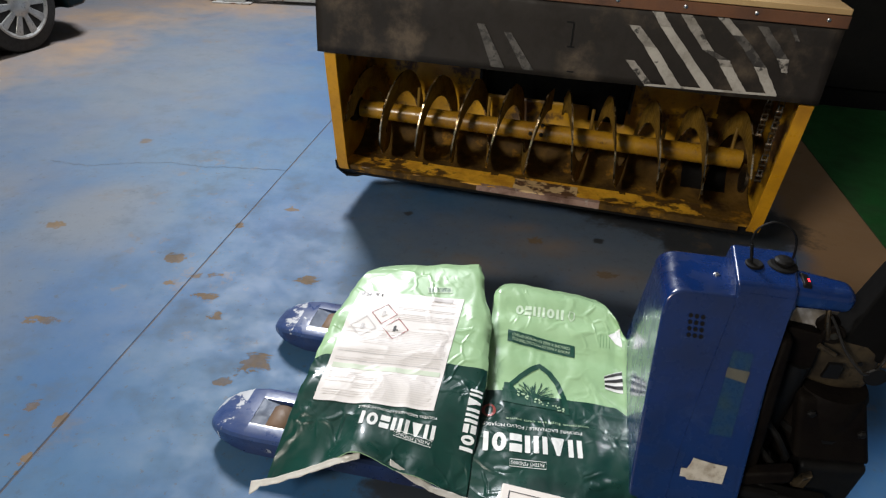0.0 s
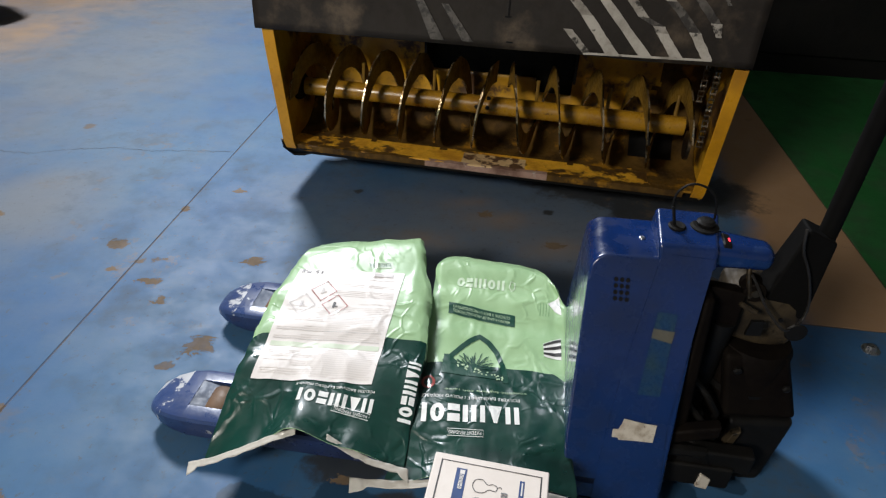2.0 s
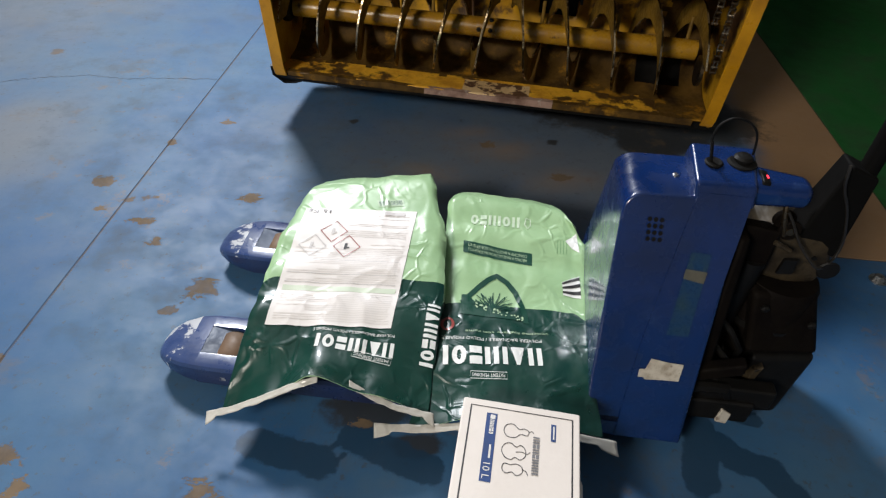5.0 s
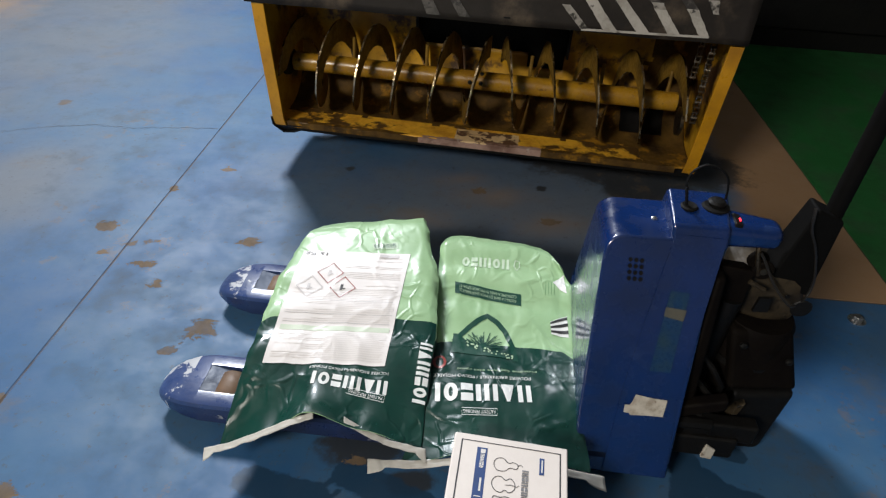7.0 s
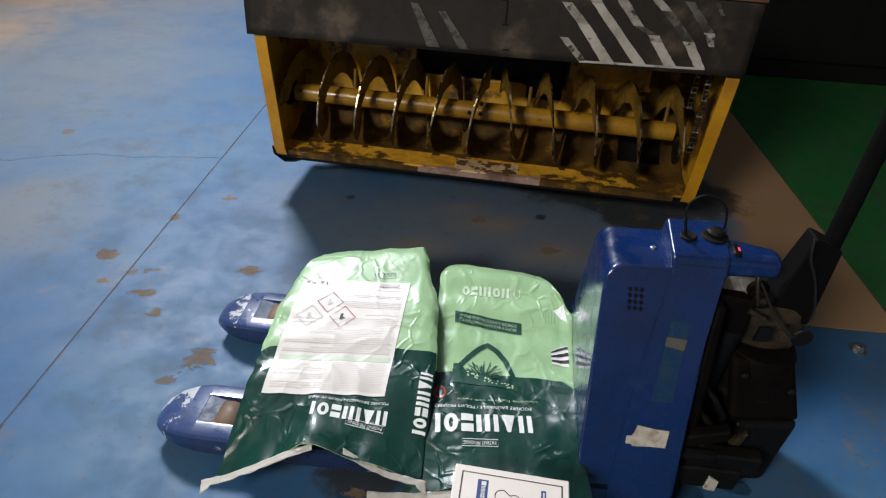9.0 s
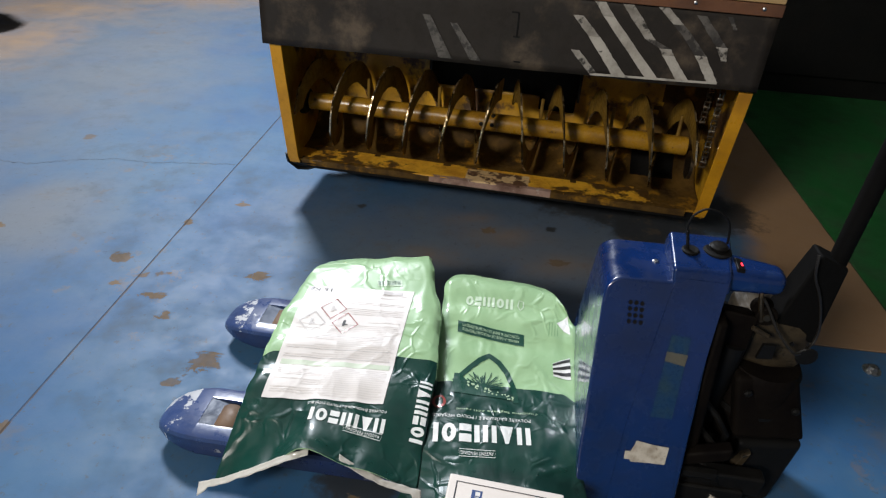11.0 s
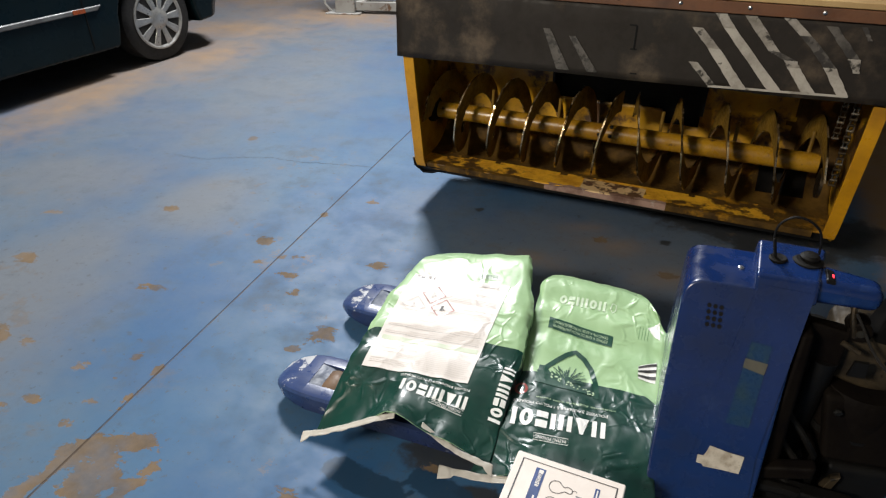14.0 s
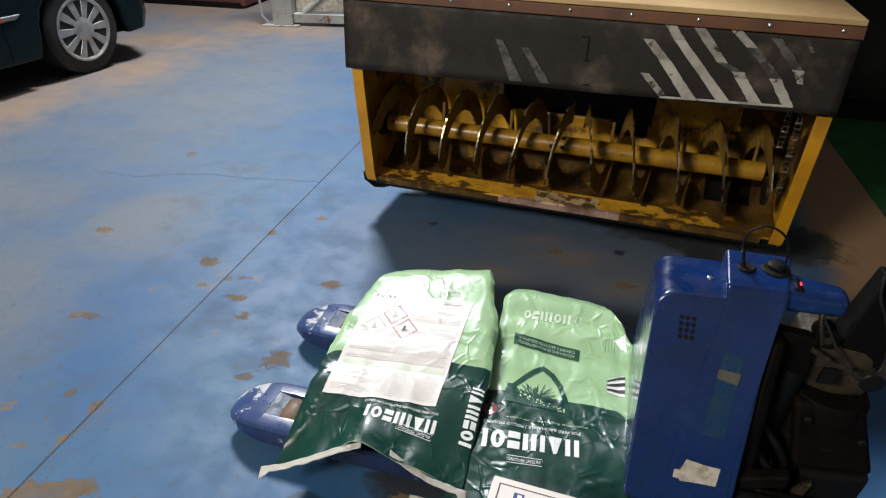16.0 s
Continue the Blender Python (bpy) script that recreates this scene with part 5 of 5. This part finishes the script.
def auger_blower():
    t = thing("auger_blower", "yellow auger blower with black front flap and plywood top", "snow blower", BLOWER)
    arc = [(AV + 0.212 * math.cos(a), AZ + 0.212 * math.sin(a)) for a in (radians(d) for d in range(-90, 31, 6))]
    prof = [(0.098, 0.178), (0.115, 0.1775), (0.135, 0.177), (0.155, 0.1764), (0.175, 0.176), (0.195, 0.1758), (0.215, 0.1757), (0.235, 0.1757)] + arc + [(0.45, 0.58), (0.42, 0.69), (0.40, 0.95)]
    n = len(prof)
    bm = bmesh.new()
    us = [0.006 + (1.694 - 0.006) * i / 200 for i in range(201)]
    grid = [[bm.verts.new((u, v, z)) for v, z in prof] for u in us]
    for i in range(200):
        for j in range(n - 1):
            u, z = (us[i] + us[i + 1]) / 2, (prof[j][1] + prof[j + 1][1]) / 2
            if prof[j][0] > 0.3 and ((0.54 < u < 1.16 and z > 0.46) or (1.0 < u < 1.15 and z > 0.38)):
                continue
            f = bm.faces.new((grid[i][j], grid[i + 1][j], grid[i + 1][j + 1], grid[i][j + 1]))
            deep = 6.4 + 1.6 * noise.noise(Vector((u * 13, 0.0, 9.0)))
            pale = abs(u - 0.88) < 0.13 and j < 6
            f.material_index = 4 if 1.42 < u < 1.60 and 12 <= j <= 20 else 2 if u > 1.50 + 0.05 * noise.noise(Vector((u * 30, j * 0.8, 3.0))) else 3 if pale else 1 if j < deep else 2 if j < 18 else 0
    trough = part("trough", bm, [YELLOW, YELLOW_LIP, GRIME, PALE_LIP, BLACK], t, "curved yellow trough, rusty and oily along its floor", smooth=True)
    trough.modifiers.new("thick", "SOLIDIFY").thickness = 0.006
    part("throat", block(0.50, 1.20, 0.49, 0.74, 0.30, 0.93), BLACK, t, "black chute throat")
    part("throat_plate", join(block(0.535, 0.545, 0.36, 0.52, 0.47, 0.70), block(1.155, 1.165, 0.36, 0.52, 0.47, 0.70), block(0.545, 1.155, 0.36, 0.37, 0.60, 0.70)), BLACK, t, "black throat plates")
    rng, bm = random.Random(2), bmesh.new()
    lo, hi = [], []
    for i in range(61):
        u = 0.05 + 1.58 * i / 60
        lo.append(bm.verts.new((u, 0.094, 0.160))), hi.append(bm.verts.new((u, 0.094, 0.184 + rng.uniform(-0.003, 0.004))))
    back = [bm.verts.new((v.co.x, 0.115, v.co.z + 0.001)) for v in hi]
    for i in range(60):
        bm.faces.new((lo[i], lo[i + 1], hi[i + 1], hi[i])), bm.faces.new((hi[i], hi[i + 1], back[i + 1], back[i]))
    for f in bm.faces:
        c = f.calc_center_median()
        f.material_index = 0 if 0.62 + 0.08 * noise.noise(c * 9) < c.x < 1.10 else 1
    part("cutting_edge", bm, [RUST, GRIME], t, "cutting edge, pale and rusty in its middle")
    part("skid", solid([(0.030, 0.115, 0.130), (0.105, 0.115, 0.138), (0.105, 0.40, 0.138), (0.030, 0.40, 0.130), (-0.004, 0.085, 0.168), (0.115, 0.090, 0.170), (0.115, 0.44, 0.170), (-0.004, 0.44, 0.168)]), BLACK, t, "black skid", bevel=0.004)
    part("bottom_rail", block(0.10, 1.70, 0.12, 0.20, 0.135, 0.172), BLACK, t, "black bottom rail")
    part("edge_bead", tube([(-0.004, 0.072, 0.215), (-0.006, 0.086, 0.172), (0.028, 0.106, 0.132), (0.07, 0.112, 0.134), (0.115, 0.112, 0.152), (0.16, 0.112, 0.160)], 0.006, 8), BLACK, t, "black rubbed corner edge", smooth=True)
    side_plate(0.006, 1, t), side_plate(1.70, -1, t)
    a = part("auger_shaft", lathe([(0.02, 0.045), (0.037, 0.05), (0.037, 1.60), (0.02, 1.605)], 28, pose(0, AV, AZ) @ pose(0, 0, 0, 0, 90)), SHAFT, t, "greasy yellow auger shaft", smooth=True)
    for u, tip in ((0.786, 85), (0.830, 85), (0.830, 25)):
        part("shaft_bolt", lathe([(0.009, 0), (0.009, 0.006), (0.005, 0.008)], 6, pose(u, AV - 0.035 * math.sin(radians(tip)), AZ + 0.035 * math.cos(radians(tip)), tip)), BLACK, a, "dark greasy bolt head")
    flight(0.045, 5.3, 1, 0.152, a), flight(1.615, 4.4, -1, 0.163, a)
    for u in (0.30, 0.60, 1.02, 1.30, 1.56):
        part("spoke", tube([(u, AV + 0.01, AZ + 0.03), (u, AV + 0.02, AZ + 0.115)], 0.007, 8), FLIGHT, a)
    chain(t)
    part("bearing", lathe([(0.02, 0), (0.06, 0.0), (0.06, 0.015), (0.045, 0.03), (0.02, 0.03)], 24, pose(0.012, AV, AZ) @ pose(0, 0, 0, 0, 90)), BLACK, t, "oily black bearing")
    # front flap, trim, top
    def wave(u, v):
        x = -0.018 + 1.728 * u
        return Vector((x, -0.006 - 0.006 * noise.noise(Vector((x * 3, v * 2, 1))) - 0.012 * (1 - v), 0.692 + 0.263 * v + 0.010 * x * (1 - v) - 0.004 * noise.noise(Vector((x * 4, 0, 3)))))
    fl = part("front_flap", sheet(wave, 60, 10), BLACK_FLAP, t, "scuffed black front sheet", smooth=True)
    fl.modifiers.new("thick", "SOLIDIFY").thickness = 0.005
    def on_flap(x, z, out=0.0045):
        p = wave((x + 0.018) / 1.728, (z - 0.692) / 0.263)
        return Vector((x, p.y - out, z + 0.010 * x * (1 - (z - 0.692) / 0.263)))
    # lower left, lower right, height; upper left, upper right, height; how the paint has lasted
    for x0, x1, z0, x2, x3, z1, mat in ((1.165, 1.194, .700, 1.088, 1.118, .780, STRIPE_THIN), (1.240, 1.286, .702, 1.140, 1.178, .830, STRIPE), (1.140, 1.178, .830, 1.078, 1.114, .895, STRIPE_THIN),
                                        (1.350, 1.392, .704, 1.176, 1.212, .900, STRIPE), (1.176, 1.212, .900, 1.142, 1.176, .945, STRIPE_THIN),
                                        (1.449, 1.489, .708, 1.386, 1.424, .790, STRIPE), (1.386, 1.424, .790, 1.372, 1.410, .812, STRIPE_THIN), (1.372, 1.410, .812, 1.322, 1.354, .837, STRIPE_FAINT), (1.322, 1.354, .837, 1.229, 1.266, .944, STRIPE_THIN),
                                        (1.546, 1.579, .713, 1.486, 1.524, .800, STRIPE), (1.486, 1.524, .800, 1.432, 1.468, .862, STRIPE_FAINT), (1.432, 1.468, .862, 1.398, 1.432, .894, STRIPE_FAINT), (1.398, 1.432, .894, 1.340, 1.374, .946, STRIPE_THIN),
                                        (1.572, 1.588, .790, 1.545, 1.580, .835, STRIPE_THIN), (1.545, 1.578, .835, 1.462, 1.494, .930, STRIPE_FAINT), (1.582, 1.594, .895, 1.556, 1.570, .935, STRIPE_FAINT)):
        bm, vs = bmesh.new(), []
        for k in range(13):
            q = k / 12
            ragged = 0.003 * noise.noise(Vector((x0 * 30, q * 9, 4.0)))
            vs.append((bm.verts.new(on_flap(x0 + (x2 - x0) * q + ragged, z0 + (z1 - z0) * q)), bm.verts.new(on_flap(x1 + (x3 - x1) * q - ragged, z0 + (z1 - z0) * q))))
        for p, q in zip(vs, vs[1:]):
            bm.faces.new((p[0], p[1], q[1], q[0]))
        part("white_stripe", bm, mat, fl, "worn white hazard stripe")
    bm = bmesh.new()
    vs = [(bm.verts.new(on_flap(1.165 + 0.413 * k / 20, 0.697 + 0.012 * k / 20)), bm.verts.new(on_flap(1.165 + 0.413 * k / 20, 0.705 + 0.012 * k / 20))) for k in range(21)]
    for p, q in zip(vs, vs[1:]):
        bm.faces.new((p[0], q[0], q[1], p[1]))
    part("white_stripe", bm, STRIPE, fl, "worn white border line")
    for low, high in (((.640, .688, .706), (.578, .604, .850)), ((.752, .790, .708), (.674, .698, .830))):
        bm, vs = bmesh.new(), []
        for k in range(9):
            q = k / 8
            z = low[2] + (high[2] - low[2]) * q
            vs.append((bm.verts.new(on_flap(low[0] + (high[0] - low[0]) * q, z)), bm.verts.new(on_flap(low[1] + (high[1] - low[1]) * q, z))))
        for p, q in zip(vs, vs[1:]):
            bm.faces.new((p[0], p[1], q[1], q[0]))
        part("white_stripe", bm, STRIPE_FAINT, fl, "nearly worn-off stripe")
    part("slot", bent(bars([(0.901, 0.905, 0.80, 0.885)]), lambda x, y: on_flap(x, y)), BLACK, fl)
    for x, z in ((0.914, 0.715), (0.902, 0.800), (0.890, 0.882)):
        part("slot", bent(bars([(x - 0.011, x + 0.012, z, z + 0.005)]), lambda x, y: on_flap(x, y)), BLACK, fl)
    part("trim_strip", block(-0.022, 1.712, -0.020, -0.004, 0.948, 0.985), TRIM, t, "brown edge strip with rivets", bevel=0.003)
    for u in (0.20, 0.41, 0.62, 0.83, 1.03, 1.238, 1.447, 1.652):
        part("rivet", lathe([(0.0065, 0), (0.006, 0.003), (0.003, 0.005)], 12, pose(u, -0.020, 0.970, 90)), STEEL, t, "bright rivet head", smooth=True)
    part("top_board", block(-0.020, 1.71, -0.018, 0.56, 0.987, 1.005), PLY, t, "bare plywood top board", bevel=0.003)
    part("back_plate", block(0.0, 1.70, 0.555, 0.565, 0.17, 0.985), BLACK, t)
    for u in (0.25, 1.45):
        tagged(part("support_block", block(u - 0.08, u + 0.08, 0.44, 0.54, 0, 0.17), BLACK, None), "dark oily timber block under the blower", "timber block", "blocks under the blower").matrix_world = BLOWER


STRIPE_THIN = paint("thin_white_stripe", (0.36, 0.325, 0.28), (0.15, 0.13, 0.105), 0.55, big=16, fine=80, wear=(0.030, 0.025, 0.019), wear_at=(0.53, 0.64), wear_scale=30)
STRIPE_FAINT = paint("faded_stripe", (0.105, 0.092, 0.078), (0.040, 0.034, 0.028), 0.55, big=14, wear=(0.028, 0.023, 0.019), wear_at=(0.44, 0.54), wear_scale=24)
auger_blower()


# ---- parked car ----
def car_wheel(m, parent):
    w = part("wheel", lathe([(0.20, -0.10), (0.285, -0.105), (0.312, -0.085), (0.316, -0.05), (0.316, 0.05), (0.312, 0.085), (0.285, 0.105), (0.215, 0.10)], 48, m), RUBBER, parent, "black tyre", smooth=True)
    part("wheel_back", lathe([(0.02, 0.05), (0.21, 0.05), (0.21, 0.06), (0.02, 0.06)], 40, m), BLACK, w)
    part("rim", lathe([(0.192, 0.07), (0.222, 0.085), (0.226, 0.108), (0.214, 0.112), (0.196, 0.098), (0.192, 0.07)], 48, m), ALLOY, w, "silver wheel rim", smooth=True)
    part("hub", lathe([(0.085, 0.07), (0.082, 0.108), (0.05, 0.122), (0.02, 0.124)], 32, m), ALLOY, w, "silver hub", smooth=True)
    for i in range(10):
        a = 2 * math.pi * i / 10
        sp = solid([(0.07, -0.020, 0.075), (0.205, -0.036, 0.075), (0.205, 0.036, 0.075), (0.07, 0.020, 0.075), (0.07, -0.017, 0.112), (0.205, -0.030, 0.104), (0.205, 0.030, 0.104), (0.07, 0.017, 0.112)])
        sp.transform(m @ pose(0, 0, 0, 0, 0, math.degrees(a)))
        part("spoke", sp, ALLOY, w, bevel=0.005)


def parked_car():
    # local x forwards from the front axle, y to the left, the side seen lies at y = 0
    c = thing("parked_car", "dark teal parked car with silver wheel covers", "car", pose(-3.055, 4.345, 0, 0, 0, 90 - 12.5))

    def arc(cx, r, a0, a1):
        return [(cx + r * math.cos(radians(a)), 0.315 + r * math.sin(radians(a))) for a in range(a0, a1, -15)]
    low = [(-3.45, 0.35), (-3.40, 0.24)] + [(-2.98, 0.20)] + arc(-2.6, 0.365, 180, -1) + [(-2.22, 0.20), (-0.40, 0.19)] + arc(0, 0.365, 180, -1) + [(0.40, 0.21), (0.78, 0.22), (0.86, 0.34), (0.85, 0.62), (0.72, 0.74), (-0.55, 0.94), (-3.2, 0.98), (-3.5, 0.88)]
    bm, rows = bmesh.new(), []
    for y, nose, tuck in ((0.0, 0.30, 0.03), (0.05, 0.22, 0.0), (0.30, 0.07, 0.0), (0.85, 0.0, 0.0), (1.40, 0.07, 0.0), (1.65, 0.22, 0.0), (1.70, 0.30, 0.03)):
        rows.append([bm.verts.new((x - nose * max(0, (x - 0.40) / 0.46) * (1 if x > 0.4 else 0), y, z + tuck * (-1 if z > 0.6 else 0.3))) for x, z in low])
    for r, s in zip(rows, rows[1:]):
        for k in range(len(low)):
            j = (k + 1) % len(low)
            bm.faces.new((r[k], r[j], s[j], s[k]))
    bm.faces.new(rows[0]), bm.faces.new(rows[-1])
    part("body", bm, CAR, c, "dark teal painted body", bevel=0.02, segments=2)
    part("cabin", solid([(-3.25, 0.08, 0.95), (-0.35, 0.08, 0.90), (-0.35, 1.62, 0.90), (-3.25, 1.62, 0.95), (-2.75, 0.26, 1.43), (-1.35, 0.26, 1.45), (-1.35, 1.44, 1.45), (-2.75, 1.44, 1.43)]), GLASS, c, "dark glazed cabin", bevel=0.05, segments=3)
    part("roof", solid([(-2.8, 0.25, 1.43), (-1.32, 0.25, 1.45), (-1.32, 1.45, 1.45), (-2.8, 1.45, 1.43), (-2.7, 0.30, 1.475), (-1.45, 0.30, 1.49), (-1.45, 1.40, 1.49), (-2.7, 1.40, 1.475)]), CAR, c, bevel=0.02)
    part("underbody", block(-3.2, 0.6, 0.30, 1.40, 0.16, 0.32), BLACK, c)
    for x, y, turn in ((0, 0.13, -90), (-2.6, 0.13, -90), (0, 1.57, 90), (-2.6, 1.57, 90)):
        m = pose(x, y, 0.316) @ pose(0, 0, 0, -turn, 0, 0)
        car_wheel(m, c)
    part("side_moulding", solid([(-3.0, -0.014, 0.482), (-0.52, -0.014, 0.477), (-0.52, 0.004, 0.472), (-3.0, 0.004, 0.477), (-3.0, -0.012, 0.510), (-0.48, -0.010, 0.503), (-0.48, 0.004, 0.508), (-3.0, 0.004, 0.52)]), CHROME, c, "pale scuffed side moulding", bevel=0.005)
    part("marker", solid([(-0.71, -0.020, 0.480), (-0.62, -0.020, 0.478), (-0.62, -0.013, 0.478), (-0.71, -0.013, 0.480), (-0.71, -0.018, 0.506), (-0.62, -0.018, 0.504), (-0.62, -0.012, 0.504), (-0.71, -0.012, 0.506)]), ORANGE, c, "orange side marker")
    part("door_seam", block(-0.62, -0.613, -0.004, 0.002, 0.24, 0.90), BLACK, c)


parked_car()

# ---- far things ----
def column_stand():
    t = thing("steel_stand", "grey steel stand with chipped rusty feet", "steel stand", pose(-2.30, 6.20, 0, 0, 0, 4))
    part("post", block(-0.10, 0.10, -0.02, 0.16, 0.012, 2.2), GREY_POST, t, "chipped grey square post", bevel=0.008)
    part("foot_plate", block(-0.20, 0.16, -0.05, 0.20, 0, 0.012), GREY_POST, t, bevel=0.002)
    part("cross_rail", block(0.10, 1.6, 0.02, 0.10, 0.03, 0.115), GREY_POST, t, "rusty low cross rail", bevel=0.006)
    part("brace", tube([(0.20, 0.06, 0.12), (0.85, 0.06, 0.62)], 0.03, 8), GREY_POST, t, "rusty diagonal brace")
    part("post", block(1.42, 1.6, -0.02, 0.16, 0.0, 2.2), GREY_POST, t, bevel=0.008)
    part("white_panel", block(0.11, 1.41, 0.11, 0.13, 0.125, 1.6), PAPER, t, "white infill panel")
    part("cable", tube([(-0.16, 0.05, 0.012), (-0.22, 0.04, 0.08), (-0.235, 0.05, 0.25), (-0.22, 0.06, 0.6), (-0.12, 0.06, 1.0)], 0.012, 8), GREY_POST, t, "hanging grey cable", smooth=True)


column_stand()
rb = thing("red_machine_base", "dark red oily machine base on the floor", "machine base", pose(-3.75, 6.95, 0, 0, 0, -4))
part("base", join(block(-0.75, 0.75, 0, 0.8, 0.02, 0.22), block(-0.65, 0.65, 0.05, 0.75, 0.22, 0.8)), DARK_RED, rb, bevel=0.02)
part("skirt", block(-0.7, 0.7, -0.01, 0.0, 0.0, 0.06), BLACK, rb)
# assumed black box, added where the green floor fades into darkness
gm = thing("dark_backdrop_box", "tall black box added as the dark beyond the green floor", "machine", pose(1.62, 3.15, 0, 0, 0, -6))
part("cabinet", block(0.24, 3.2, 1.25, 2.1, 0.12, 2.2), BLACK, gm, "plain black box body", bevel=0.02)
part("plinth", block(0.24, 3.2, 1.28, 2.08, 0.0, 0.12), BLACK, gm)
# unseen vehicle, added to block the back lamp from the floor at right
cv = thing("unseen_shade_vehicle", "assumed dark vehicle behind the blower, unseen, added to shade the floor", "vehicle", BLOWER)
part("chassis", block(0.45, 1.55, 0.75, 3.2, 0.45, 1.0), BLACK, cv, bevel=0.04)
part("hood", solid([(0.55, 0.85, 1.0), (1.45, 0.85, 1.0), (1.45, 3.1, 1.0), (0.55, 3.1, 1.0), (0.62, 0.95, 1.5), (1.38, 0.95, 1.5), (1.38, 3.0, 1.75), (0.62, 3.0, 1.75)]), DEEP_GREEN, cv, bevel=0.08, segments=4)
part("cab", solid([(0.36, 0.95, 1.0), (1.64, 0.95, 1.0), (1.64, 2.9, 1.0), (0.36, 2.9, 1.0), (0.40, 1.05, 3.0), (1.60, 1.05, 3.0), (1.60, 2.8, 3.0), (0.40, 2.8, 3.0)]), GLASS, cv, bevel=0.05, segments=3)
for wx in (0.32, 1.68):
    for wy, wr in ((1.15, 0.38), (2.7, 0.55)):
        part("wheel", lathe([(0.15, -0.13), (wr - 0.05, -0.14), (wr, -0.1), (wr, 0.1), (wr - 0.05, 0.14), (0.15, 0.13)], 32, pose(wx, wy, wr) @ pose(0, 0, 0, 0, 90)), RUBBER, cv, "black tyre")
bl = thing("floor_bolt", "bare steel bolt head standing out of the floor", "bolt", pose(1.56, 1.60, 0))
part("washer", lathe([(0.012, 0), (0.028, 0), (0.028, 0.004), (0.012, 0.004)], 20), STEEL, bl)
part("head", lathe([(0.016, 0.004), (0.016, 0.016), (0.013, 0.019), (0.004, 0.019)], 6), STEEL, bl)
